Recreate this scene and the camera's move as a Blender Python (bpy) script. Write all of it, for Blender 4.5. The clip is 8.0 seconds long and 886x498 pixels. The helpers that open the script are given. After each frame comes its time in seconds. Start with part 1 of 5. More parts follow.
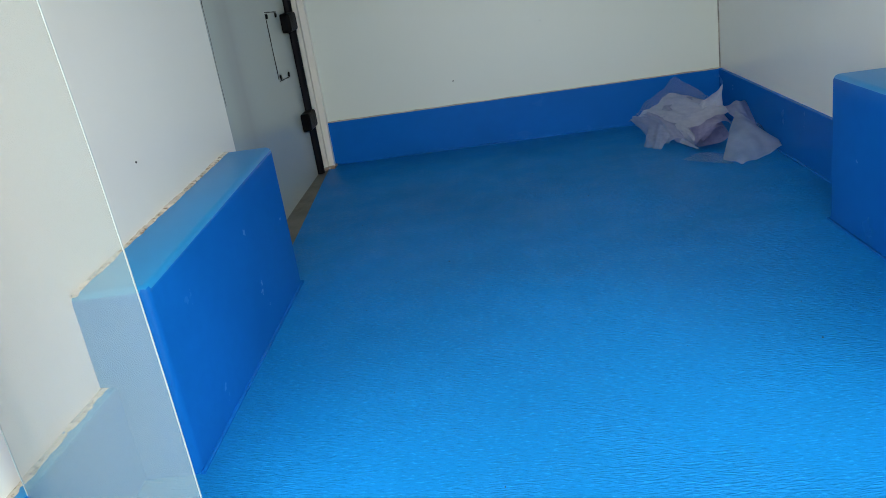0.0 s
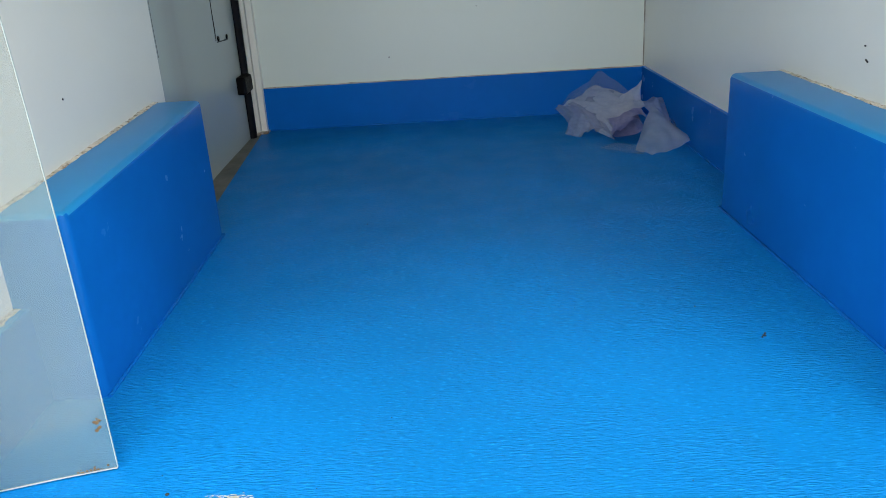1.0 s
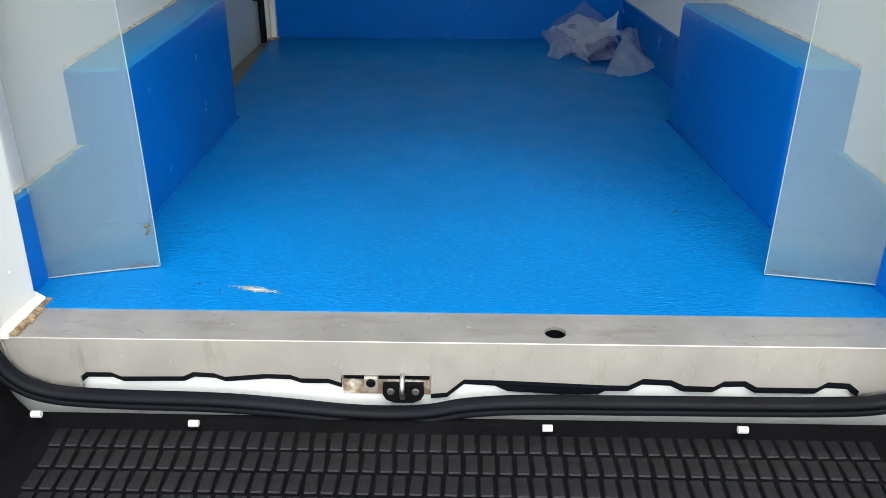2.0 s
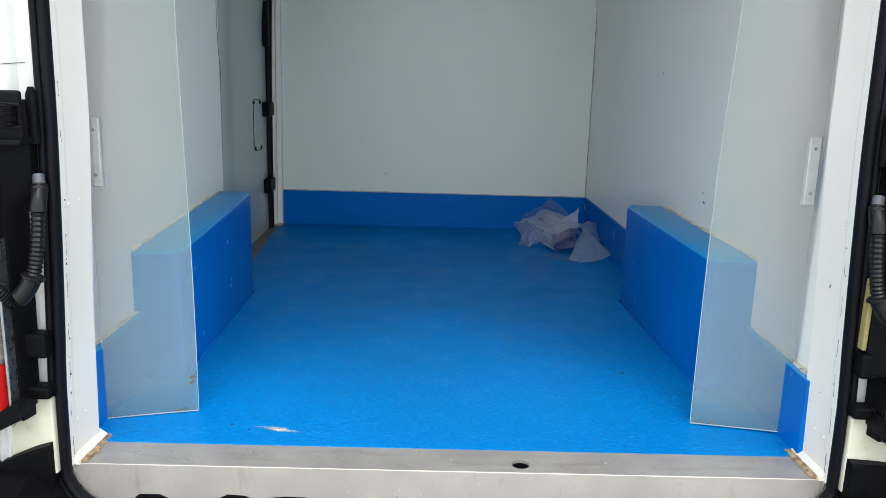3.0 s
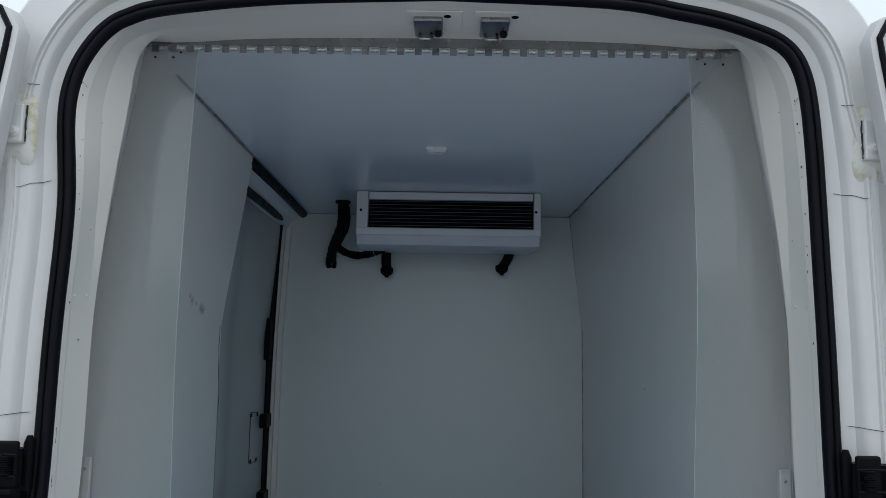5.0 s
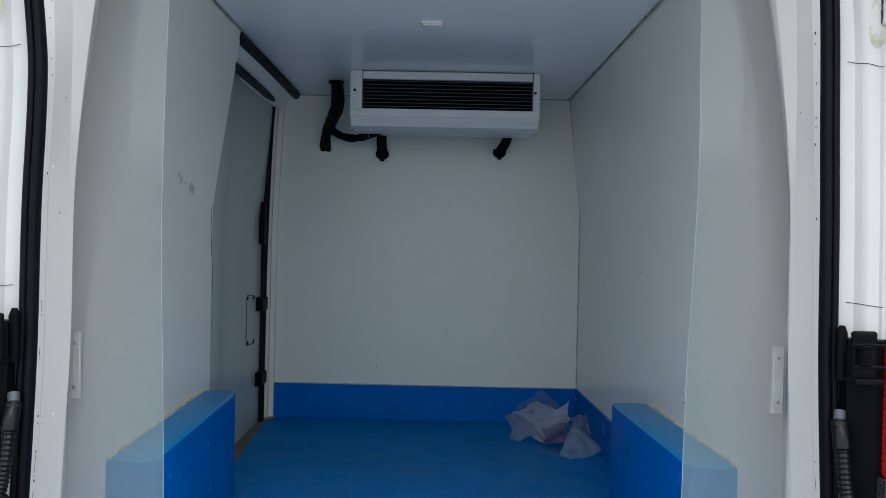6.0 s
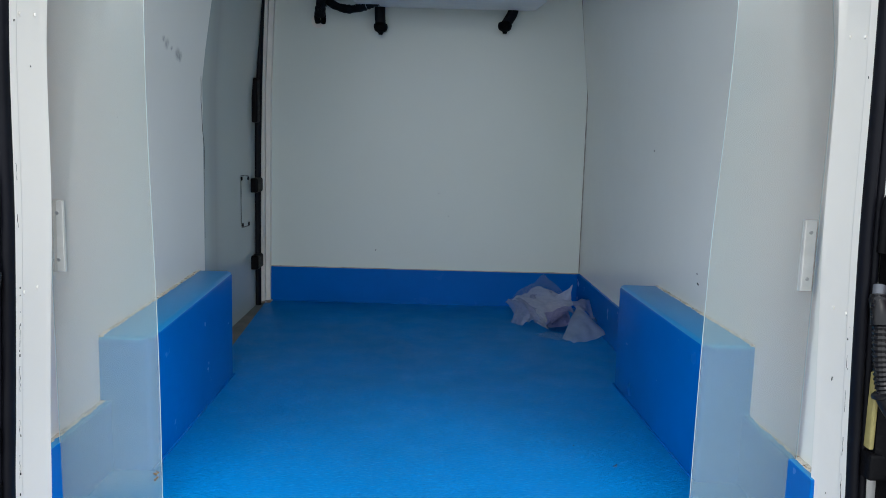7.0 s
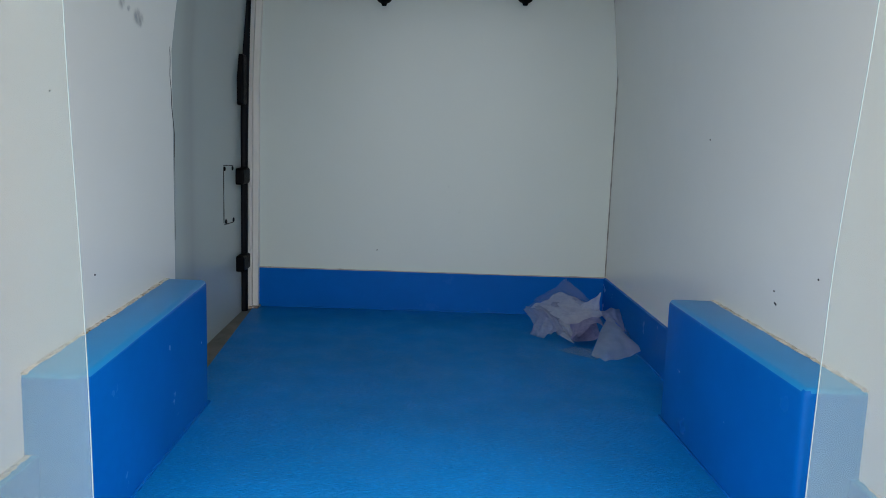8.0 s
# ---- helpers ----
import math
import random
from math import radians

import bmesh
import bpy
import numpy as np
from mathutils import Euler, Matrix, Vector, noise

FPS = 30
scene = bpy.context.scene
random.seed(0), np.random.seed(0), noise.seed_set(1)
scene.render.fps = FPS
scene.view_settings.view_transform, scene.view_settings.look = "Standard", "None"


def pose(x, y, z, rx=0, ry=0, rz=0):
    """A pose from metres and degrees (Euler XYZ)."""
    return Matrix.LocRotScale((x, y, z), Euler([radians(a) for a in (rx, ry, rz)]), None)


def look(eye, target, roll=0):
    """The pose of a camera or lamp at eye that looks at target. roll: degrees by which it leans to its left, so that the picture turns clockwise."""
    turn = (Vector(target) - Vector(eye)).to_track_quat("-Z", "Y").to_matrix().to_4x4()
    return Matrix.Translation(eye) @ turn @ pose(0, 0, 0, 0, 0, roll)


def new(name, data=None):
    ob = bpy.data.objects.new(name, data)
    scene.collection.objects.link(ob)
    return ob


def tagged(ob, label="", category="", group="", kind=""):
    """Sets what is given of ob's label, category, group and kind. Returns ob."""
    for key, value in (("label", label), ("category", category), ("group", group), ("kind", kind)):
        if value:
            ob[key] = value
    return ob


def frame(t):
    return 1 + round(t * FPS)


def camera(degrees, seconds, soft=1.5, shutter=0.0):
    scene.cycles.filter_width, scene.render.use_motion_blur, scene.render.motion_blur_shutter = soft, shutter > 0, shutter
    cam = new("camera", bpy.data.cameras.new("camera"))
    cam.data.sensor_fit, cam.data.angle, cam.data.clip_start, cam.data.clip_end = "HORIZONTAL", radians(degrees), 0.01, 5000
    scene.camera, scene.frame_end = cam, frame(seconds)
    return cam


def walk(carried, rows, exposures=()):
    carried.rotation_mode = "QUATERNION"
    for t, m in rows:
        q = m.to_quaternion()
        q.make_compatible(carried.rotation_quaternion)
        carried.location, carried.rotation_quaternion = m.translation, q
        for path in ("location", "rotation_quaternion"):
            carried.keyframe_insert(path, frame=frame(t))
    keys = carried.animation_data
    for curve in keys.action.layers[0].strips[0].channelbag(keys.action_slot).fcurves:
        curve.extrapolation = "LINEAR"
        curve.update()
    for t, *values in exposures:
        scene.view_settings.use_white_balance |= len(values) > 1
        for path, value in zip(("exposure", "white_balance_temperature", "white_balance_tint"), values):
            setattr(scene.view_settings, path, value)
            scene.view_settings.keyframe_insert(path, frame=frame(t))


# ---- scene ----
cam = camera(57.0, 8.0, soft=0.8)
PATH = [
    (0, (-0.109, -0.640, 0.744), (-0.3037, 1.2298, 0.0613), -9.02),
    (0.5, (-0.096, -0.669, 0.717), (-0.1803, 1.1997, 0.0104), -6.95),
    (1, (-0.050, -0.757, 0.716), (-0.0975, 1.1072, -0.0075), -3.68),
    (1.5, (0.004, -0.912, 0.710), (-0.0369, 0.8995, -0.1370), 0.43),
    (1.7, (0.004, -1.000, 0.706), (-0.0346, 0.7983, -0.1684), 0.35),
    (2.8, (-0.051, -1.489, 0.794), (-0.0486, 0.4227, 0.2065), 1.13),
    (3, (-0.022, -1.538, 0.821), (-0.0122, 0.4117, 0.3734), 1.54),
    (3.5, (0.020, -1.606, 0.892), (0.0170, 0.3900, 0.7616), 1.37),
    (4, (0.035, -1.628, 0.931), (0.0240, 0.3693, 1.0345), 1.14),
    (4.2, (0.031, -1.630, 0.932), (0.0225, 0.3641, 1.0836), 1.07),
    (5.3, (0.040, -1.632, 0.933), (0.0169, 0.3520, 1.1856), 0.96),
    (5.5, (0.043, -1.619, 0.928), (0.0204, 0.3674, 1.1553), 1.02),
    (6, (0.050, -1.574, 0.899), (0.0373, 0.4259, 0.8814), 1.18),
    (6.5, (0.053, -1.552, 0.871), (0.0550, 0.4381, 0.6675), 1.31),
    (7, (0.018, -1.450, 0.841), (0.0254, 0.5306, 0.5615), 1.53),
    (7.5, (-0.055, -1.235, 0.845), (-0.0383, 0.7410, 0.5403), 1.71),
    (8, (-0.029, -1.000, 0.823), (-0.0183, 0.9766, 0.5187), 1.93),
]
EXPOSURES = [(0.0, 1.42, 7100, 6), (1.0, 1.33, 6950, 6), (1.5, 1.13, 6850, 6), (1.7, 1.1, 6800, 6), (2.8, 1.1, 6600, 7), (3.5, 0.68, 6500, 8), (4.0, 0.34, 6300, 8), (5.3, -0.45, 6150, 7), (5.5, -0.4, 6150, 7), (6.0, 0.34, 6300, 8), (6.5, 0.7, 6400, 9), (7.0, 0.84, 6450, 9), (7.5, 0.95, 6550, 9), (8.0, 1.02, 6650, 9)]
walk(cam, [(t, look(eye, target, roll)) for t, eye, target, roll in PATH], EXPOSURES)

# ---- world and light ----
SUN_UP, SUN_TURN = 63.2, 167.0
world = bpy.data.worlds.new("overcast_sky")
scene.world = world
world.use_nodes = True
wn, wl = world.node_tree.nodes, world.node_tree.links
sky = wn.new("ShaderNodeTexSky")
sky.sky_type = "NISHITA"
sky.sun_disc = False
sky.sun_elevation, sky.sun_rotation = radians(SUN_UP), radians(SUN_TURN)
sky.air_density, sky.dust_density, sky.ozone_density = 1.0, 3.0, 1.0
veil = wn.new("ShaderNodeMix")
veil.data_type = "RGBA"
veil.inputs["Factor"].default_value = 0.80
zenith = wn.new("ShaderNodeTexCoord")
split = wn.new("ShaderNodeSeparateXYZ")
wl.new(zenith.outputs["Generated"], split.inputs[0])
height = wn.new("ShaderNodeMapRange")          # a thin overcast, nearly even from horizon to zenith
height.inputs["From Min"].default_value, height.inputs["From Max"].default_value = 0.0, 1.0
height.inputs["To Min"].default_value, height.inputs["To Max"].default_value = 1.0, 0.95
wl.new(split.outputs["Z"], height.inputs["Value"])
cloud = wn.new("ShaderNodeVectorMath")
cloud.operation = "SCALE"
cloud.inputs[0].default_value = (12.6, 13.4, 14.0)
wl.new(height.outputs["Result"], cloud.inputs["Scale"])
wl.new(cloud.outputs["Vector"], veil.inputs["B"])
wl.new(sky.outputs[0], veil.inputs["A"])
wl.new(veil.outputs["Result"], wn["Background"].inputs["Color"])
wn["Background"].inputs["Strength"].default_value = 0.11

sun = new("sun", bpy.data.lights.new("sun", "SUN"))
sun.data.energy, sun.data.angle, sun.data.color = 0.7, radians(30), (1.0, 0.97, 0.92)
sun.matrix_world = look((0, 0, 9), (-1.03, 4.43, 0))


# ---- building helpers ----
def part(name, bm, material, parent=None, label="", smooth=0):
    """Links a bmesh as one mesh object under a thing or a part."""
    me = bpy.data.meshes.new(name)
    bmesh.ops.recalc_face_normals(bm, faces=bm.faces)
    if smooth:
        for f in bm.faces:
            f.smooth = True
        for e in bm.edges:
            if len(e.link_faces) == 2 and e.calc_face_angle(0) > radians(smooth):
                e.smooth = False
    bm.to_mesh(me)
    bm.free()
    me.materials.append(material)
    ob = new(name, me)
    if parent:
        ob.parent = parent
    if label:
        tagged(ob, label)
    return ob


def thing(name, label, category, group="", kind="", at=(0, 0, 0)):
    ob = new(name)
    ob.empty_display_size = 0.05
    ob.location = at
    return tagged(ob, label, category, group, kind)


def add_box(bm, x0, x1, y0, y1, z0, z1, bevel=0.0, seg=2):
    m = Matrix.Translation(((x0 + x1) / 2, (y0 + y1) / 2, (z0 + z1) / 2)) @ Matrix.Diagonal((abs(x1 - x0), abs(y1 - y0), abs(z1 - z0), 1))
    made = bmesh.ops.create_cube(bm, size=1, matrix=m)["verts"]
    if bevel:
        edges = list({e for v in made for e in v.link_edges})
        bmesh.ops.bevel(bm, geom=edges, offset=bevel, segments=seg, affect="EDGES", profile=0.5)
    return bm


def box(x0, x1, y0, y1, z0, z1, bevel=0.0, seg=2):
    return add_box(bmesh.new(), x0, x1, y0, y1, z0, z1, bevel, seg)


def add_loft(bm, rings, closed=True, caps=True):
    """Skins a row of rings of points; closed: each ring is a loop."""
    rows = [[bm.verts.new(p) for p in ring] for ring in rings]
    n = len(rows[0])
    for a, b in zip(rows, rows[1:]):
        for i in range(n if closed else n - 1):
            j = (i + 1) % n
            bm.faces.new((a[i], a[j], b[j], b[i]))
    if caps and closed:
        bm.faces.new(rows[0][::-1])
        bm.faces.new(rows[-1])
    return bm


def add_tube(bm, points, radius, n=10, flat=1.0, ripple=None, caps=True):
    """A round tube along points; ripple(i) scales the radius at point i."""
    pts = [Vector(p) for p in points]
    rings, side = [], None
    for i, p in enumerate(pts):
        d = (pts[min(i + 1, len(pts) - 1)] - pts[max(i - 1, 0)]).normalized()
        if side is None:
            side = d.orthogonal().normalized()
        side = (side - d * side.dot(d)).normalized()
        up = d.cross(side)
        r = radius * (ripple(i) if ripple else 1)
        rings.append([p + r * (math.cos(2 * math.pi * k / n) * side + flat * math.sin(2 * math.pi * k / n) * up) for k in range(n)])
    return add_loft(bm, rings, True, caps)


def curved(points, steps=6):
    """A smooth line through points (Catmull-Rom)."""
    p = [Vector(q) for q in points]
    p = [2 * p[0] - p[1]] + p + [2 * p[-1] - p[-2]]
    out = []
    for a, b, c, d in zip(p, p[1:], p[2:], p[3:]):
        for k in range(steps):
            t = k / steps
            out.append(0.5 * (2 * b + (c - a) * t + (2 * a - 5 * b + 4 * c - d) * t * t + (3 * b - a - 3 * c + d) * t ** 3))
    return out + [p[-2]]


def add_disc(bm, centre, normal, r, depth, n=16):
    """A short cylinder whose back sits at centre."""
    c, d = Vector(centre), Vector(normal).normalized()
    s = d.orthogonal().normalized()
    u = d.cross(s)
    ring = lambda q, k: [q + k * (math.cos(2 * math.pi * i / n) * s + math.sin(2 * math.pi * i / n) * u) for i in range(n)]
    return add_loft(bm, [ring(c, r), ring(c + d * depth * 0.6, r), ring(c + d * depth, r * 0.75)])


def screws(parent, places, normal, r, depth, material, name="screw"):
    for p in places:
        part(name, add_disc(bmesh.new(), p, normal, r, depth, 10), material, parent, smooth=40)


# ---- materials ----
def mat(name, base, rough=0.5, metal=0.0, spec=0.5, vary=0.08, scale=3.0, bump=0.0, bump_scale=60.0, stretch=(1, 1, 1),
        dirt=None, dirt_scale=4.0, dirt_from=0.62, dirt_to=0.75, fleck=None, fleck_scale=120.0, fleck_at=0.72, rough_vary=0.1, coat=0.0, crest_glint=None):
    """A painted, plastic or metal surface: two scales of tint, uneven gloss, fine relief, stains and flecks."""
    m = bpy.data.materials.new(name)
    m.use_nodes = True
    n, l = m.node_tree.nodes, m.node_tree.links
    b = n["Principled BSDF"]
    b.inputs["Metallic"].default_value = metal
    b.inputs["Specular IOR Level"].default_value = spec
    b.inputs["Coat Weight"].default_value = coat
    tc = n.new("ShaderNodeTexCoord")
    mp = n.new("ShaderNodeMapping")
    mp.inputs["Scale"].default_value = stretch
    l.new(tc.outputs["Object"], mp.inputs["Vector"])

    def noise_tex(s, detail=4.0, vec=None, r=0.55):
        t = n.new("ShaderNodeTexNoise")
        t.inputs["Scale"].default_value, t.inputs["Detail"].default_value, t.inputs["Roughness"].default_value = s, detail, r
        l.new((vec or tc).outputs[0 if vec else "Object"], t.inputs["Vector"])
        return t.outputs["Fac"]

    def mix(kind, fac, a, c):
        x = n.new("ShaderNodeMix")
        x.data_type, x.blend_type = "RGBA", kind
        for key, v in (("Factor", fac), ("A", a), ("B", c)):
            if isinstance(v, (int, float)):
                x.inputs[key].default_value = v
            elif isinstance(v, tuple):
                x.inputs[key].default_value = (*v, 1)
            else:
                l.new(v, x.inputs[key])
        return x.outputs["Result"]

    def ramp(v, lo, hi, a=0.0, c=1.0):
        r = n.new("ShaderNodeMapRange")
        r.interpolation_type = "SMOOTHSTEP"
        r.inputs["From Min"].default_value, r.inputs["From Max"].default_value = lo, hi
        r.inputs["To Min"].default_value, r.inputs["To Max"].default_value = a, c
        l.new(v, r.inputs["Value"])
        return r.outputs["Result"]

    big, small = noise_tex(scale), noise_tex(scale * 14, 5)
    dark = tuple(c * (1 - 2.2 * vary) for c in base)
    light = tuple(min(1, c * (1 + 1.2 * vary)) for c in base)
    col = mix("MIX", ramp(big, 0.3, 0.7), dark, light)
    col = mix("MIX", ramp(small, 0.35, 0.75, 0, 0.5), col, tuple(c * (1 - vary) for c in base))
    if dirt:
        col = mix("MIX", ramp(noise_tex(dirt_scale, 8, mp, 0.68), dirt_from, dirt_to, 0, 0.85), col, dirt)
    if fleck:
        col = mix("MIX", ramp(noise_tex(fleck_scale, 2), fleck_at, fleck_at + 0.03), col, fleck)
    relief = noise_tex(bump_scale, 4, mp) if bump else None
    # Glints on ripple crests and shade in troughs, painted into the colour.
    if crest_glint:
        col = mix("MIX", ramp(relief, 0.56, 0.70, 0, 0.65), col, crest_glint)
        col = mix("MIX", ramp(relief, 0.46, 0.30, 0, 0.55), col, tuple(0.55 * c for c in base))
    l.new(col, b.inputs["Base Color"])
    l.new(ramp(noise_tex(scale * 5, 6), 0.2, 0.8, max(0.02, rough - rough_vary), min(1, rough + rough_vary)), b.inputs["Roughness"])
    if bump:
        bp = n.new("ShaderNodeBump")
        bp.inputs["Strength"].default_value, bp.inputs["Distance"].default_value = bump, 0.004
        if crest_glint:
            l.new(ramp(noise_tex(3.5, 3), 0.36, 0.58, 0.35 * bump, bump), bp.inputs["Strength"])
        l.new(relief, bp.inputs["Height"])
        l.new(bp.outputs["Normal"], b.inputs["Normal"])
    return m


BLUE, BLUE_SHADED = (0.0, 0.188, 0.555), (0.0, 0.128, 0.50)
blue_floor = mat("blue_gelcoat_floor", BLUE, 0.36, spec=0.07, crest_glint=(0.01, 0.32, 0.78), vary=0.08, scale=1.8, bump=1.0, bump_scale=84, stretch=(0.8, 3.2, 1.0), fleck=(0.35, 0.5, 0.6), fleck_scale=130, fleck_at=0.86, rough_vary=0.08)
# Upright faces: the floor's gelcoat darkened, their shade put into the colour.
blue_box = mat("blue_gelcoat_shaded", BLUE_SHADED, 0.25, spec=0.10, vary=0.05, scale=2.5, bump=0.035, bump_scale=40, stretch=(1.0, 2.0, 2.5), rough_vary=0.03)
# Top faces: same gelcoat painted lighter, standing in for light from above.
blue_lit_top = mat("blue_gelcoat_lit_top", (0.012, 0.245, 0.58), 0.32, spec=0.20, vary=0.03, scale=2.5, rough_vary=0.0)
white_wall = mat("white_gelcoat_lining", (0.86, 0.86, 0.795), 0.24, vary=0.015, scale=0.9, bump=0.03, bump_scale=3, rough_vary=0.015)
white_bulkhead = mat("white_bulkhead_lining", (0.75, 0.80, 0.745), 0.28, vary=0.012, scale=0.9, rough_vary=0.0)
# The door's grey-white also carries the shade of its deep corner.
white_door = mat("shaded_door_lining", (0.43, 0.485, 0.46), 0.26, vary=0.015, scale=0.9, rough_vary=0.0)
white_ceiling = mat("white_ceiling_lining", (0.88, 0.90, 0.91), 0.17, vary=0.02, scale=1.2, bump=0.02, bump_scale=2, rough_vary=0.01)
white_paint = mat("white_body_paint", (0.70, 0.695, 0.69), 0.34, vary=0.03, scale=3, coat=0.3, dirt=(0.45, 0.42, 0.35), dirt_scale=9, dirt_from=0.74, dirt_to=0.90, rough_vary=0.02)
white_jamb = mat("white_painted_jamb", (0.84, 0.805, 0.75), 0.32, vary=0.012, scale=3, dirt=(0.40, 0.36, 0.30), dirt_scale=14, dirt_from=0.80, dirt_to=0.88, stretch=(1, 1, 0.25), fleck=(0.16, 0.15, 0.13), fleck_scale=55, fleck_at=0.82, rough_vary=0.0)
rubber = mat("black_rubber", (0.0055, 0.006, 0.0095), 0.48, spec=0.12, vary=0.12, scale=6, bump=0.05, bump_scale=90)
black_plastic = mat("black_plastic", (0.004, 0.004, 0.005), 0.5, spec=0.07, vary=0.15, scale=8, bump=0.3, bump_scale=160, dirt=(0.012, 0.012, 0.012), dirt_scale=20)
black_metal = mat("black_steel", (0.005, 0.005, 0.006), 0.45, spec=0.09, vary=0.15, scale=20)
alu = mat("worn_aluminium", (0.43, 0.40, 0.38), 0.46, metal=0.5, vary=0.08, scale=7, bump=0.12, bump_scale=50, stretch=(1.1, 6, 6), dirt=(0.27, 0.235, 0.20), dirt_scale=5, dirt_from=0.50, dirt_to=0.76, rough_vary=0.04)
alu_clean = mat("brushed_aluminium", (0.45, 0.415, 0.385), 0.46, metal=0.45, vary=0.06, scale=6, bump=0.10, bump_scale=30, dirt=(0.30, 0.27, 0.22), dirt_scale=9, dirt_from=0.56, dirt_to=0.80, stretch=(3, 1, 0.7))
steel = mat("galvanised_steel", (0.42, 0.42, 0.42), 0.30, metal=0.95, vary=0.1, scale=14)
sealant = mat("dirty_cream_sealant", (0.70, 0.65, 0.56), 0.8, vary=0.15, scale=22, bump=0.8, bump_scale=90, dirt=(0.20, 0.11, 0.05), dirt_scale=85, dirt_from=0.50, dirt_to=0.64, fleck=(0.06, 0.035, 0.015), fleck_scale=150, fleck_at=0.66)
fine_sealant = mat("cream_joint", (0.46, 0.43, 0.36), 0.7, vary=0.15, scale=14, dirt=(0.16, 0.12, 0.08), dirt_scale=24, dirt_from=0.55, dirt_to=0.7)
stained = mat("rust_stained_paint", (0.70, 0.66, 0.57), 0.5, vary=0.08, scale=14, dirt=(0.16, 0.065, 0.02), dirt_scale=20, dirt_from=0.38, dirt_to=0.56)
threshold = mat("worn_grey_threshold", (0.17, 0.155, 0.13), 0.6, vary=0.18, scale=6, bump=0.3, bump_scale=60, dirt=(0.14, 0.12, 0.09), dirt_scale=10)
yellow_foam = mat("yellowed_sealant", (0.30, 0.26, 0.10), 0.7, vary=0.12, scale=20, bump=0.3)
unit_white = mat("white_coated_metal", (0.74, 0.75, 0.76), 0.38, vary=0.02, scale=4)
# Near-black: the shade inside holes and cavities is put into the colour.
dark_void = mat("shaded_interior", (0.006, 0.006, 0.008), 0.8, spec=0.05, vary=0.1, scale=12)
fin_grey = mat("dark_grey_louvre", (0.10, 0.11, 0.13), 0.45, metal=0.3, vary=0.06, scale=20)
bounce_grey = mat("bounce_ground", (0.385, 0.38, 0.365), 0.85, vary=0.2, scale=1.5, bump=0.5, bump_scale=220)
pencil = mat("dark_crack", (0.03, 0.03, 0.03), 0.8, vary=0.1, scale=20)


def pvc_material():
    """Milky clear plastic sheet: part of the light goes straight on, the rest is scattered."""
    m = bpy.data.materials.new("milky_pvc")
    m.use_nodes = True
    n, l = m.node_tree.nodes, m.node_tree.links
    n.remove(n["Principled BSDF"])
    out = n["Material Output"]
    clear = n.new("ShaderNodeBsdfTransparent")
    clear.inputs["Color"].default_value = (1.0, 0.900, 0.860, 1)
    white = n.new("ShaderNodeBsdfDiffuse")
    white.inputs["Color"].default_value = (0.37, 0.625, 0.69, 1)
    thru = n.new("ShaderNodeBsdfTranslucent")
    thru.inputs["Color"].default_value = (0.37, 0.625, 0.69, 1)
    shine = n.new("ShaderNodeBsdfGlossy")
    shine.inputs["Roughness"].default_value = 0.15
    place = n.new("ShaderNodeTexCoord")
    drawn = n.new("ShaderNodeMapping")              # the sheet was drawn lengthwise and hangs in faint long waves
    drawn.inputs["Scale"].default_value = (9.0, 9.0, 1.1)
    l.new(place.outputs["Object"], drawn.inputs["Vector"])
    waves = n.new("ShaderNodeTexNoise")
    waves.inputs["Scale"].default_value, waves.inputs["Detail"].default_value = 1.6, 1.0
    l.new(drawn.outputs[0], waves.inputs["Vector"])
    ripple = n.new("ShaderNodeBump")
    ripple.inputs["Strength"].default_value, ripple.inputs["Distance"].default_value = 0.4, 0.02
    l.new(waves.outputs["Fac"], ripple.inputs["Height"])
    l.new(ripple.outputs["Normal"], shine.inputs["Normal"])
    fog = n.new("ShaderNodeTexNoise")
    fog.inputs["Scale"].default_value, fog.inputs["Detail"].default_value = 3.0, 5
    span = n.new("ShaderNodeMapRange")
    span.inputs["To Min"].default_value, span.inputs["To Max"].default_value = 0.17, 0.21
    l.new(fog.outputs["Fac"], span.inputs["Value"])
    split = n.new("ShaderNodeSeparateXYZ")          # the sheet turns milkier towards its lower end
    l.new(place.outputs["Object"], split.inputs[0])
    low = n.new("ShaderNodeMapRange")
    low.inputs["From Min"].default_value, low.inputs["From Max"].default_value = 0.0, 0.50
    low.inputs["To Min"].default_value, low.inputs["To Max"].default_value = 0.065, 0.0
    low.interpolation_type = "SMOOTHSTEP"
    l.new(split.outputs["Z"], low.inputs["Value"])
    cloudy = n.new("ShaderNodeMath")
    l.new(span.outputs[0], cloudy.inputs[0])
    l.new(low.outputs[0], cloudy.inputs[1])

    def mixed(fac, a, b):
        x = n.new("ShaderNodeMixShader")
        if isinstance(fac, float):
            x.inputs[0].default_value = fac
        else:
            l.new(fac, x.inputs[0])
        l.new(a, x.inputs[1])
        l.new(b, x.inputs[2])
        return x.outputs[0]

    edge = n.new("ShaderNodeLayerWeight")
    edge.inputs["Blend"].default_value = 0.5
    fres = n.new("ShaderNodeMapRange")
    fres.inputs["From Min"].default_value, fres.inputs["From Max"].default_value = 0.2, 1.0
    fres.inputs["To Min"].default_value, fres.inputs["To Max"].default_value = 0.04, 0.50
    fres.interpolation_type = "SMOOTHSTEP"
    l.new(edge.outputs["Facing"], fres.inputs["Value"])
    haze = mixed(0.30, white.outputs[0], thru.outputs[0])
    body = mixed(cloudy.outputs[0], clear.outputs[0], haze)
    l.new(mixed(fres.outputs[0], body, shine.outputs[0]), out.inputs["Surface"])
    return m


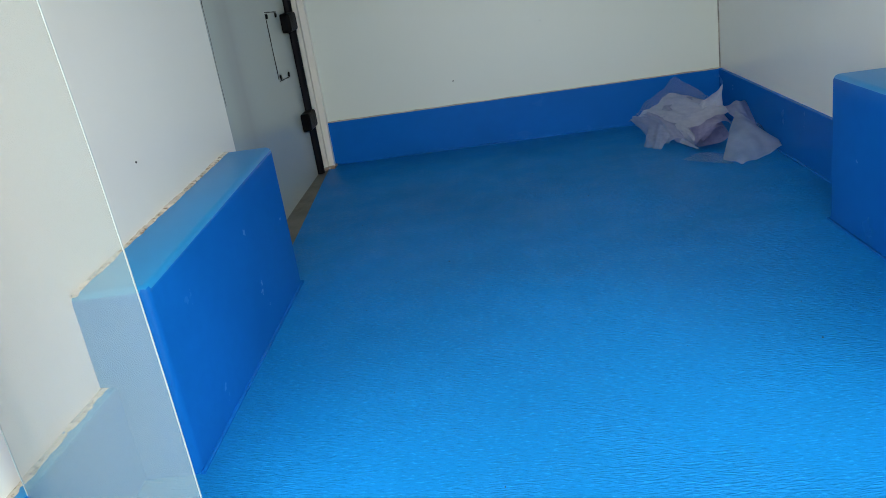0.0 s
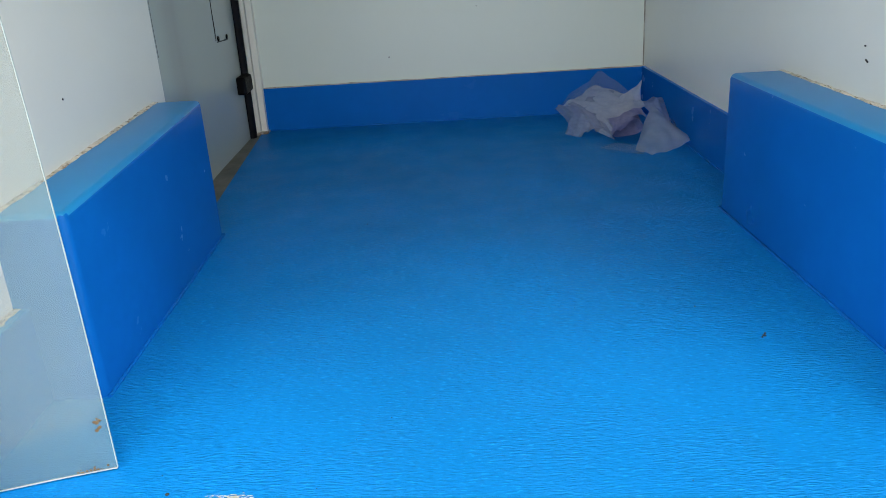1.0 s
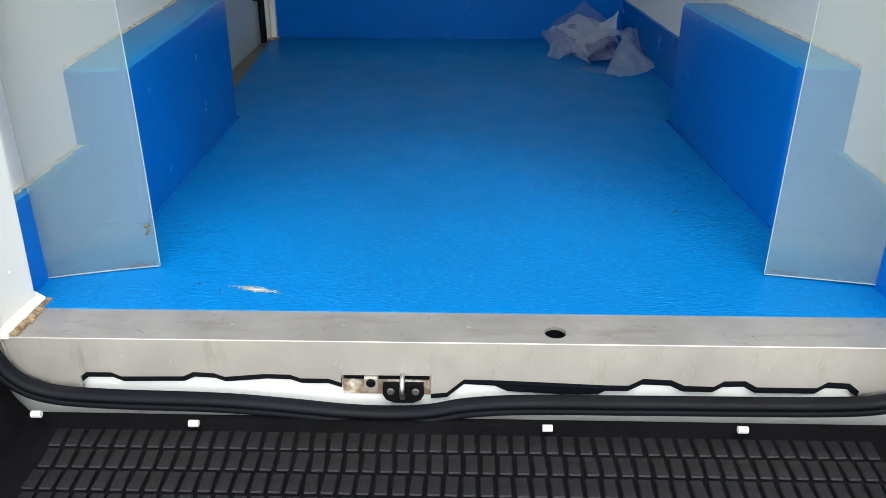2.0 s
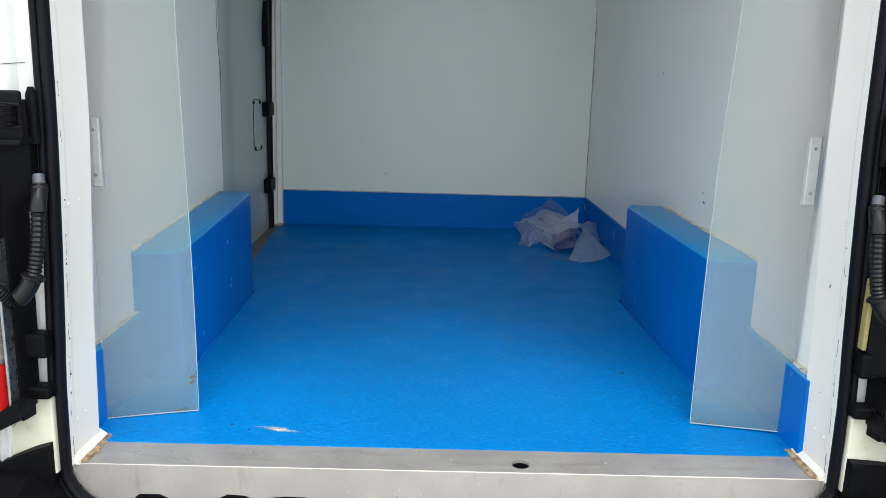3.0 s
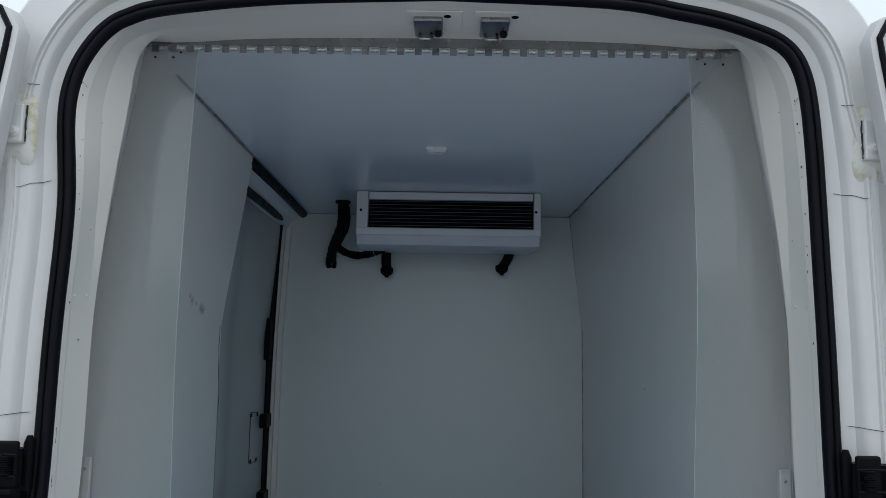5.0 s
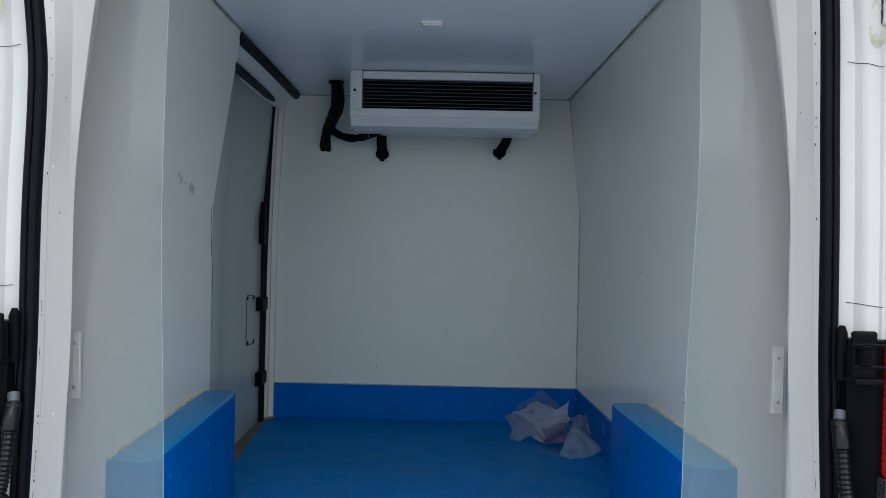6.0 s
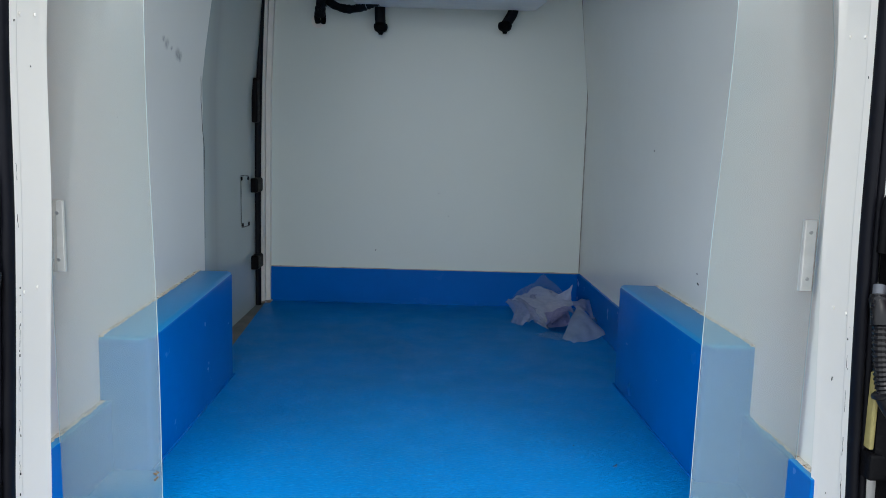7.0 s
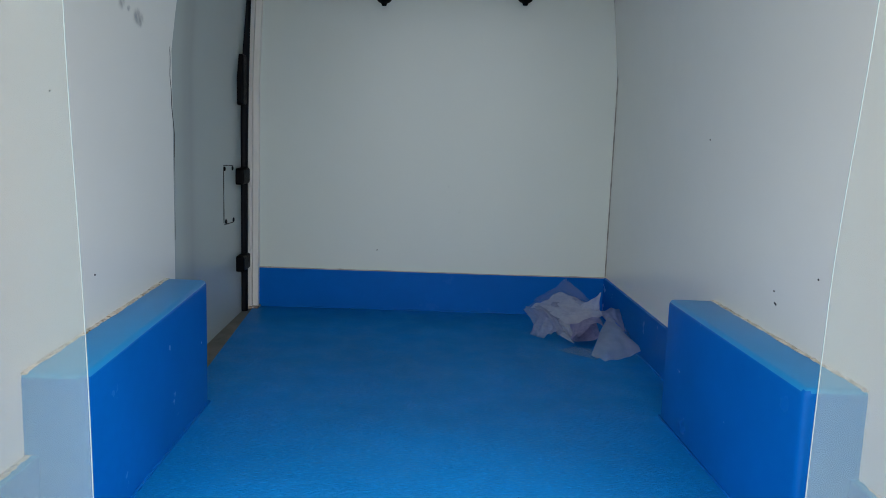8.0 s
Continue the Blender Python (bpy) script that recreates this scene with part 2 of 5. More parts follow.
def net_material(name, deep, pale, cover):
    """Thin woven gauze; deep, pale: its two tints; cover: how much of the light it stops."""
    m = bpy.data.materials.new(name)
    m.use_nodes = True
    n, l = m.node_tree.nodes, m.node_tree.links
    n.remove(n["Principled BSDF"])
    clear = n.new("ShaderNodeBsdfTransparent")
    cloth = n.new("ShaderNodeBsdfDiffuse")
    thru = n.new("ShaderNodeBsdfTranslucent")
    tint = n.new("ShaderNodeTexNoise")
    tint.inputs["Scale"].default_value = 7
    cr = n.new("ShaderNodeMix")
    cr.data_type = "RGBA"
    cr.inputs["A"].default_value, cr.inputs["B"].default_value = (*deep, 1), (*pale, 1)
    l.new(tint.outputs["Fac"], cr.inputs["Factor"])
    for s in (cloth, thru):
        l.new(cr.outputs["Result"], s.inputs["Color"])
    a, b = n.new("ShaderNodeMixShader"), n.new("ShaderNodeMixShader")
    a.inputs[0].default_value, b.inputs[0].default_value = 0.40, cover
    l.new(cloth.outputs[0], a.inputs[1])
    l.new(thru.outputs[0], a.inputs[2])
    l.new(clear.outputs[0], b.inputs[1])
    l.new(a.outputs[0], b.inputs[2])
    l.new(b.outputs[0], n["Material Output"].inputs["Surface"])
    return m


def lens_material(name, colour, metal=0.0):
    m = bpy.data.materials.new(name)
    m.use_nodes = True
    n, l = m.node_tree.nodes, m.node_tree.links
    b = n["Principled BSDF"]
    b.inputs["Base Color"].default_value = (*colour, 1)
    b.inputs["Roughness"].default_value, b.inputs["Metallic"].default_value = 0.08, metal
    b.inputs["Coat Weight"].default_value = 0.15
    w = n.new("ShaderNodeTexBrick")
    w.inputs["Scale"].default_value = 90
    bp = n.new("ShaderNodeBump")
    bp.inputs["Strength"].default_value, bp.inputs["Distance"].default_value = 0.5, 0.002
    tc = n.new("ShaderNodeTexCoord")
    l.new(tc.outputs["Object"], w.inputs["Vector"])
    l.new(w.outputs["Fac"], bp.inputs["Height"])
    l.new(bp.outputs["Normal"], b.inputs["Normal"])
    return m


pvc = pvc_material()
# One cloth: fold highlights and inner shade go into the white, lilac and violet.
gauze = net_material("lit_white_gauze", (0.58, 0.62, 0.74), (0.86, 0.89, 0.95), 0.52)
shaded_lilac_gauze = net_material("shaded_lilac_gauze", (0.40, 0.44, 0.60), (0.66, 0.69, 0.82), 0.46)
roll_gauze = net_material("shaded_violet_gauze", (0.30, 0.29, 0.48), (0.56, 0.55, 0.74), 0.78)
thin_gauze = net_material("grey_gauze", (0.46, 0.49, 0.54), (0.62, 0.66, 0.70), 0.24)
pale_gauze = net_material("pale_blue_gauze", (0.50, 0.56, 0.64), (0.70, 0.75, 0.82), 0.42)
# Edge colour raised to stand for the light caught by the cut plastic.
lit_edge = mat("lit_plastic_edge", (0.46, 0.53, 0.53), 0.5, vary=0.05, scale=8)
red_lens = lens_material("red_lens", (0.42, 0.006, 0.006))
clear_lens = lens_material("clear_lens", (0.50, 0.47, 0.44), 0.7)

# ---- the van's inside: lining, floor, ceiling ----
BACK = 2.54                      # bulkhead


def ceiling_z(y):
    return 1.654 - 0.0125 * (y - 0.3)


def right_x(y):
    return 0.806 - 0.0374 * y


def right_top(y):
    return 0.703 - 0.0228 * y


LEFT, LEFT_TOP, KINK = -0.799, -0.704, 1.05

# Ground out of view; its pale grey is set for bounce into the bay.
ground = tagged(part("ground", box(-60, 60, -60, 60, -0.80, -0.62), bounce_grey), "unseen grey ground under the van", "ground", kind="structure")

bm = bmesh.new()
outline = [(-0.80, 0.097), (0.80, 0.097), (0.80, BACK), (-0.832, BACK), (-0.832, 2.47), (-0.762, 1.30), (-0.80, 1.30)]
top = [bm.verts.new((x, y, 0.0)) for x, y in outline]
low = [bm.verts.new((x, y, -0.05)) for x, y in outline]
bm.faces.new(top)
bm.faces.new(low[::-1])
for i in range(len(top)):
    j = (i + 1) % len(top)
    bm.faces.new((top[i], low[i], low[j], top[j]))
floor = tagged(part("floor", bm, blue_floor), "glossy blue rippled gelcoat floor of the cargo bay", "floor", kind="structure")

smear = tagged(part("paint_smear", bmesh.new(), mat("pale_scuff", (0.62, 0.62, 0.55), 0.7, vary=0.2, scale=40)), "pale scuff mark worn into the blue floor", "scuff mark")
bm = bmesh.new()
rng = random.Random(4)
for i in range(260):
    u = max(-1.1, min(1.1, rng.gauss(0, 0.42)))
    x, y = -0.376 + 0.050 * u, 0.170 - 0.011 * u + rng.gauss(0, 0.0042) * (1.1 - 0.6 * abs(u))
    w, h = rng.uniform(0.0008, 0.0045) * (1.2 - 0.6 * abs(u)), rng.uniform(0.0003, 0.0009)
    bm.faces.new([bm.verts.new((x + w * math.cos(a) + 0.3 * h, y + h * math.sin(a) - 0.15 * w * math.cos(a), 0.0008 + i * 2e-6)) for a in (0.2, 1.2, 2.4, 3.3, 4.4, 5.5)])
bm.to_mesh(smear.data)
bm.free()


def prism(stations, thick):
    """A wall of inner points at each station, made solid by pushing the same points out by thick in x."""
    return add_loft(bmesh.new(), [[*pts, *[(p[0] + thick, p[1], p[2]) for p in pts[::-1]]] for pts in stations])


def right_profile(y):
    return [(right_x(y), y, -0.02), (right_x(y), y, KINK - 0.02), (right_x(y) - 0.012, y, KINK + 0.06), (right_top(y), y, ceiling_z(y) + 0.02)]


def left_profile(y):
    return [(LEFT, y, -0.02), (LEFT, y, KINK - 0.05), (LEFT + 0.012, y, KINK + 0.05), (LEFT_TOP, y, ceiling_z(y) + 0.02)]


wall_right = tagged(part("wall_right", prism([right_profile(0.118 + (BACK - 0.118) * k / 8) for k in range(9)], 0.05), white_wall, smooth=30),
                    "glossy off-white moulded side lining leaning in above", "wall", kind="structure")
wall_left = tagged(part("wall_left", prism([left_profile(y) for y in (0.118, 0.5, 0.9, 1.355)], -0.05), white_wall, smooth=30),
                   "glossy off-white side lining ending at the sliding door", "wall", kind="structure")
wall_front = tagged(part("wall_front", box(-0.845, 0.76, BACK, BACK + 0.05, -0.02, 1.64), white_bulkhead), "plain off-white bulkhead lining behind the cab", "wall", kind="structure")

bm = bmesh.new()
add_loft(bm, [[(-0.76, y, ceiling_z(y)), (0.74, y, ceiling_z(y)), (0.74, y, ceiling_z(y) + 0.04), (-0.76, y, ceiling_z(y) + 0.04)] for y in (0.205, 1.0, 1.8, BACK + 0.04)])
ceiling = tagged(part("ceiling", bm, white_ceiling), "glossy pale grey-white ceiling lining", "ceiling", kind="structure")


def ragged_strip(a, b, w, h, across, seed, n=70):
    """An uneven bead of sealant from a to b; across: the way of its width."""
    rg = random.Random(seed)
    a, b, c = Vector(a), Vector(b), Vector(across)
    rings, ww, hh = [], w, h
    for i in range(n + 1):
        p = a.lerp(b, i / n)
        ww = 0.7 * ww + 0.3 * w * rg.uniform(0.5, 1.5)
        hh = 0.6 * hh + 0.4 * h * rg.uniform(0.4, 1.6)
        up = Vector((0, 0, 1))
        rings.append([p - c * 0.002 - up * 0.001, p + c * ww, p + c * ww * 0.85 + up * hh * 0.7, p + c * ww * 0.3 + up * hh, p - c * 0.002 + up * hh * rg.uniform(0.7, 1.2)])
    return add_loft(bmesh.new(), rings)


# blue skirting along the bulkhead and the far end of the side wall
SKIRT = 0.171
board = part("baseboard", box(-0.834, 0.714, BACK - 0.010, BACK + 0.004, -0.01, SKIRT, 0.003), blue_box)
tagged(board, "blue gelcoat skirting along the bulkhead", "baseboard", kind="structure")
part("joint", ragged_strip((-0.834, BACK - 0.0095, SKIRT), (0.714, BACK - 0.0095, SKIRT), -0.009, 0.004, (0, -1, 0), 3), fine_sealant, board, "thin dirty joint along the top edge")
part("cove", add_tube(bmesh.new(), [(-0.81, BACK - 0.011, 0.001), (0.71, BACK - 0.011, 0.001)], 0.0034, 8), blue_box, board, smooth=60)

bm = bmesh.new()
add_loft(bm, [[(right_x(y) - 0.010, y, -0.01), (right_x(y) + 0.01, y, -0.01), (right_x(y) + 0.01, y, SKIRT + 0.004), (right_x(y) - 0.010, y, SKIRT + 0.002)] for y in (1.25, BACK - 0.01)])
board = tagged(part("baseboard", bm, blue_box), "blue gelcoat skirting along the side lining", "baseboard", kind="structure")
part("cove", add_tube(bmesh.new(), [(right_x(1.26) - 0.011, 1.26, 0.001), (right_x(BACK) - 0.011, BACK - 0.01, 0.001)], 0.0034, 8), blue_box, board, smooth=60)
part("corner_joint", add_tube(bmesh.new(), [(right_x(BACK) - 0.001, BACK - 0.001, SKIRT + 0.004), (right_x(BACK) - 0.001, BACK - 0.001, KINK), (right_top(BACK) + 0.002, BACK - 0.001, ceiling_z(BACK))], 0.0035, 6),
     mat("brown_joint", (0.45, 0.43, 0.38), 0.7, vary=0.25, scale=20), board)

# dark seams where ceiling and sides meet
for name, pts in (("ceiling_seam", [(right_top(y) - 0.002, y, ceiling_z(y) - 0.002) for y in np.linspace(0.47, BACK, 24)]),
                  ("ceiling_seam", [(LEFT_TOP + 0.002, y, ceiling_z(y) - 0.002) for y in np.linspace(0.47, 1.36, 14)])):
    rg = random.Random(9)
    fine = curved(pts, 8)
    ob = part(name, add_tube(bmesh.new(), fine, 0.0042, 6, ripple=lambda i: rg.uniform(0.5, 1.4)), mat("grey_mastic", (0.31, 0.315, 0.31), 0.8, vary=0.25, scale=16, dirt=(0.06, 0.06, 0.06), dirt_scale=30, dirt_from=0.60, dirt_to=0.68, fleck=(0.5, 0.5, 0.48), fleck_scale=120, fleck_at=0.58))
    tagged(ob, "uneven dark mastic seam along the ceiling edge", "seam", kind="structure")
back_seam = part("ceiling_seam", add_tube(bmesh.new(), [(-0.74, BACK - 0.001, ceiling_z(BACK) - 0.001), (0.66, BACK - 0.001, ceiling_z(BACK) - 0.001)], 0.003, 6), bpy.data.materials["grey_mastic"])
tagged(back_seam, "thin dark mastic seam above the bulkhead", "seam", kind="structure")


# ---- wheel boxes ----
def wheel_box(label, corners, rear, front, sealed):
    """corners: wall rear, wall front, inner front, inner rear, in plan; rear, front: heights of the top."""
    ob = thing("wheel_box", label, "wheel box", "wheel boxes", at=(sum(c[0] for c in corners) / 4, sum(c[1] for c in corners) / 4, 0))
    inv = Matrix.Translation(-ob.location)
    bm = bmesh.new()
    low = [bm.verts.new((x, y, -0.005)) for x, y in corners]
    top = [bm.verts.new((x, y, z)) for (x, y), z in zip(corners, (rear, front, front, rear))]
    bm.faces.new(low[::-1])
    bm.faces.new(top)
    for i in range(4):
        j = (i + 1) % 4
        bm.faces.new((low[i], low[j], top[j], top[i]))
    soft = [e for e in bm.edges if all(v.co.z > 0.1 for v in e.verts) and not (e.verts[0] in top[:2] and e.verts[1] in top[:2])]
    soft += [e for e in bm.edges if (e.verts[0] in top[2:] or e.verts[1] in top[2:]) and min(v.co.z for v in e.verts) < 0]
    bmesh.ops.bevel(bm, geom=soft, offset=0.014, segments=4, affect="EDGES", profile=0.5)
    bmesh.ops.transform(bm, matrix=inv, verts=bm.verts)
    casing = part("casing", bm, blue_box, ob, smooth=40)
    casing.data.materials.append(blue_lit_top)
    # upward faces take the lighter blue that carries their light
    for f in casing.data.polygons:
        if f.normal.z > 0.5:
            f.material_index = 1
    (rx, ry), (fx, fy) = corners[0], corners[1]
    sgn = 1 if corners[3][0] > rx else -1
    bm = ragged_strip((rx, ry, rear - 0.002), (fx, fy - 0.01, front - 0.002), 0.011, 0.004, (sgn, 0, 0), sealed, 110)
    bmesh.ops.transform(bm, matrix=inv, verts=bm.verts)
    part("sealant_bead", bm, sealant, ob, "ragged cream sealant stained brown")
    pts = [(corners[3][0] + sgn * 0.002, corners[3][1], 0.001), (corners[2][0] + sgn * 0.002, corners[2][1], 0.001), (corners[1][0], corners[1][1] + 0.002, 0.001)]
    bm = add_tube(bmesh.new(), pts, 0.0038, 10)
    bmesh.ops.transform(bm, matrix=inv, verts=bm.verts)
    part("cove", bm, blue_box, ob, smooth=60)
    return ob


wheel_box("glossy blue moulded wheel box beside the sliding door", [(LEFT, 0.466), (LEFT, 1.280), (-0.683, 1.280), (-0.676, 0.466)], 0.337, 0.363, 11)
wheel_box("glossy blue moulded wheel box against the closed side", [(right_x(0.475), 0.475), (right_x(1.28), 1.275), (0.631, 1.280), (0.667, 0.475)], 0.352, 0.351, 12)


def kickboard(s, wall, label, seed):
    ob = thing("kickboard", label, "kickboard", "kickboards", at=(s * 0.785, 0.28, 0))
    inv = Matrix.Translation(-ob.location)
    x = s * 0.772
    bm = box(min(x, wall), max(x, wall), 0.10, 0.480, -0.005, 0.176, 0.003)
    bmesh.ops.transform(bm, matrix=inv, verts=bm.verts)
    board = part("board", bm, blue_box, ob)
    board.data.materials.append(blue_lit_top)
    # the board's top gets its light from the paler blue as well
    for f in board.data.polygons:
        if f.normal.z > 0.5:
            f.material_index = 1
    bm = ragged_strip((s * 0.797, 0.105, 0.174), (s * 0.797, 0.47, 0.174), 0.012, 0.003, (-s, 0, 0), seed, 40)
    bmesh.ops.transform(bm, matrix=inv, verts=bm.verts)
    part("sealant_bead", bm, sealant, ob, "ragged cream sealant stained brown")
    return ob


kickboard(-1, LEFT - 0.01, "low blue kickboard beside the rear opening", 21)
kickboard(1, right_x(0.3) + 0.01, "low blue kickboard beside the rear opening", 22)

# ---- sliding door on the left ----
door = thing("door_1", "closed off-white sliding side door, seen from inside", "sliding door", kind="structure", at=(-0.85, 1.9, 0))
dinv = Matrix.Translation(-door.location)


def door_part(name, bm, material, label="", smooth=0):
    bmesh.ops.transform(bm, matrix=dinv, verts=bm.verts)
    return part(name, bm, material, door, label, smooth)


stations = []
for p in curved([(-0.812, 1.352, 0), (-0.822, 1.5, 0), (-0.842, 1.64, 0), (-0.862, 1.78, 0), (-0.870, 2.0, 0), (-0.872, 2.446, 0)], 4):
    stations.append([(p.x, p.y, -0.04), (p.x, p.y, 0.5), (p.x, p.y, 0.98), (p.x + 0.010, p.y, 1.10), (p.x + 0.050, p.y, 1.58)])
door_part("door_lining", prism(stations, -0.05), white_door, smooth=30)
bm = bmesh.new()
for a, b in (((2.166, 0.630), (2.166, 0.408)), ((2.166, 0.634), (2.31, 0.626)), ((2.176, 0.402), (2.32, 0.396))):
    n = 6
    pts = [(-0.8705, a[0] + (b[0] - a[0]) * i / n, a[1] + (b[1] - a[1]) * i / n) for i in range(n + 1)]
    add_tube(bm, pts, 0.0022, 6, ripple=lambda i: 0.6 + 0.5 * ((i * 7) % 3) / 2)
door_part("hatch_outline", bm, pencil, "thin dark gap round an access hatch")
for y, z in ((2.180, 0.620), (2.300, 0.616), (2.196, 0.412), (2.312, 0.406)):
    door_part("plug", add_disc(bmesh.new(), (-0.872, y, z), (1, 0, 0), 0.009, 0.005, 10), black_plastic)
for y0, y1, z0, z1, d in ((2.385, 2.452, 0.870, 1.075, 0.026), (2.355, 2.470, 0.545, 0.612, 0.034), (2.355, 2.475, 0.180, 0.246, 0.034)):
    door_part("door_latch", box(-0.880, -0.872 + d, y0, y1, z0, z1, 0.010, 3), black_plastic, "black plastic door stop")
seal_line = curved([(-0.865, 2.462, -0.01), (-0.864, 2.462, 0.6), (-0.854, 2.460, 1.1), (-0.840, 2.456, 1.46), (-0.828, 2.435, 1.553), (-0.812, 2.38, 1.565), (-0.785, 2.0, 1.552), (-0.738, 1.35, 1.520)], 6)
door_part("door_gasket", add_tube(bmesh.new(), seal_line, 0.017, 10, ripple=lambda i: 1), rubber, "black rubber door gasket", 60)

sill = thing("door_threshold", "worn grey-brown metal threshold below the sliding door", "threshold", at=(-0.82, 1.9, -0.02))
bm = bmesh.new()
add_loft(bm, [[(-0.90, y, -0.03), (fx + 0.01, y, -0.03), (fx + 0.01, y, -0.006), (-0.86, y, -0.009), (-0.90, y, -0.009)] for y, fx in ((1.277, -0.762), (2.47, -0.832), (2.50, -0.832))])
bmesh.ops.transform(bm, matrix=Matrix.Translation(-sill.location), verts=bm.verts)
part("plate", bm, threshold, sill)

lintel = bmesh.new()
add_loft(lintel, [[(-0.80, y, 1.545), (-0.735 - 0.03 * (y - 1.3), y, 1.60), (LEFT_TOP - 0.01, y, ceiling_z(y) + 0.01), (-0.83, y, ceiling_z(y) + 0.01), (-0.83, y, 1.545)] for y in (1.356, 2.54)])
tagged(part("lintel", lintel, white_ceiling), "pale grey panel above the sliding door", "panel", kind="structure")
bar = tagged(part("door_track", add_tube(bmesh.new(), curved([(-0.716, 1.345, 1.620), (-0.716, 1.9, 1.617), (-0.722, 2.50, 1.612)], 8), 0.020, 8, flat=0.8), rubber, smooth=60),
             "black rubber-covered track along the ceiling edge", "door track")

trim = thing("corner_trim", "narrow white trim strips at the bulkhead corner", "trim", kind="structure", at=(-0.82, 2.5, 0))
tinv = Matrix.Translation(-trim.location)
for x0, x1, y0 in ((-0.853, -0.838, 2.486), (-0.836, -0.814, 2.505)):
    bm = bmesh.new()
    add_loft(bm, [[(x0 + d, y0, z), (x1 + d, y0, z), (x1 + d, 2.545, z), (x0 + d, 2.545, z)] for z, d in ((0.0, 0), (1.0, 0.004), (1.615, 0.03))])
    bmesh.ops.transform(bm, matrix=tinv, verts=bm.verts)
    part("strip", bm, white_jamb, trim)
bm = box(-0.858, -0.806, 2.47, 2.53, -0.004, 0.006, 0.002)
bmesh.ops.transform(bm, matrix=tinv, verts=bm.verts)
part("rusty_foot", bm, stained, trim, "rust-stained foot of the trim")

# cracks and marks on the left lining
crack = thing("lining_crack", "thin dark crack where lining meets the sliding door", "crack", at=(LEFT, 1.355, 0.4))
for pts, r in (([(1.362, 0.46), (1.360, 0.56), (1.364, 0.63), (1.362, 0.70)], 0.0005), ([(1.362, 0.70), (1.366, 0.765), (1.348, 0.84), (1.344, 0.895)], 0.0010), ([(1.344, 0.895), (1.336, 0.93), (1.340, 0.97), (1.338, 1.02)], 0.0008), ([(1.340, 1.05), (1.350, 1.12), (1.356, 1.18)], 0.0007)):
    bm = add_tube(bmesh.new(), curved([(LEFT + 0.0008, y, z) for y, z in pts], 4), r, 6)
    bmesh.ops.transform(bm, matrix=Matrix.Translation(-crack.location), verts=bm.verts)
    part("crack_line", bm, pencil, crack)

# ---- the rear opening ----
LOW = [(0.772, 0.0), (0.769, 0.15), (0.762, 0.3), (0.753, 0.5), (0.746, 0.7), (0.743, 0.95)]
A_RIGHT = LOW + [(0.739, 1.127), (0.7365, 1.25), (0.734, 1.34), (0.729, 1.43), (0.7205, 1.49), (0.704, 1.533), (0.677, 1.560), (0.636, 1.579), (0.570, 1.601), (0.489, 1.618), (0.34, 1.642), (0.0, 1.655)]
A_LEFT = LOW + [(0.736, 1.127), (0.735, 1.227), (0.740, 1.300), (0.7465, 1.375), (0.746, 1.435), (0.734, 1.489), (0.711, 1.535), (0.680, 1.573), (0.644, 1.595), (0.570, 1.616), (0.34, 1.642), (0.0, 1.655)]
B_HALF = [(0.770, 0.0), (0.766, 0.15), (0.762, 0.3), (0.7525, 0.5), (0.744, 0.7), (0.742, 0.97), (0.732, 1.127), (0.719, 1.26), (0.711, 1.33), (0.702, 1.40), (0.696, 1.45), (0.691, 1.495), (0.685, 1.545), (0.668, 1.595), (0.62, 1.630), (0.52, 1.644), (0.34, 1.652), (0.0, 1.656)]


def arch(right, left, y, steps=5):
    """The whole arch, right foot to left foot, from its two halves."""
    left = curved([(-x, y, z) for x, z in left], steps)
    return curved([(x, y, z) for x, z in right], steps) + left[-2::-1]


def outward(line, closed=False):
    """For each point of a line in the rear plane, the way outward from the opening."""
    out, n = [], len(line)
    for i in range(n):
        d = line[(i + 1) % n if closed else min(i + 1, n - 1)] - line[(i - 1) % n if closed else max(i - 1, 0)]
        w = Vector((d.z, 0, -d.x)).normalized()
        out.append(w)
    return out


arch_a, arch_b = arch(A_RIGHT, A_LEFT, -0.020), arch(B_HALF, B_HALF, 0.110)
out_a, out_b = outward(arch_a), outward(arch_b)
van = thing("van_body", "white painted van body round the open rear", "van body", at=(0, 0, -0.62))
vinv = Matrix.Translation(-van.location)


def van_part(name, bm, material, label="", smooth=0):
    bmesh.ops.transform(bm, matrix=vinv, verts=bm.verts)
    return part(name, bm, material, van, label, smooth)


bm = bmesh.new()
rings = []
for a, b, w in zip(arch_a, arch_b, out_b):
    up = max(0.0, min(1.0, (b.z - 1.58) / 0.06))
    c = b + Vector((0, 0.006, 0)) + w * (0.05 * (1 - up)) + Vector((0, 0.095 * up, 0.001 * up))
    rise = max(0.0, min(1.0, (b.z - 1.00) / 0.45)) * (1 - up)
    fold = 0.93 - 0.36 * rise
    dent = w * 0.007 * min(1.0, 2.2 * rise)
    rings.append([a + Vector((0, -0.004, 0)) + w * 0.004, a + Vector((0, 0.003, 0)), a.lerp(b, 0.20), a.lerp(b, 0.24) + w * 0.0012, a.lerp(b, fold - 0.05) + w * 0.0008 + dent * 0.75, a.lerp(b, fold) + dent, b - w * 0.001, b + Vector((0, 0.004, 0)) - w * 0.001, c, c + w * 0.03])
add_loft(bm, rings, False, False)
van_part("door_jamb", bm, white_jamb, "white painted jamb with small chips and scratches", 12)

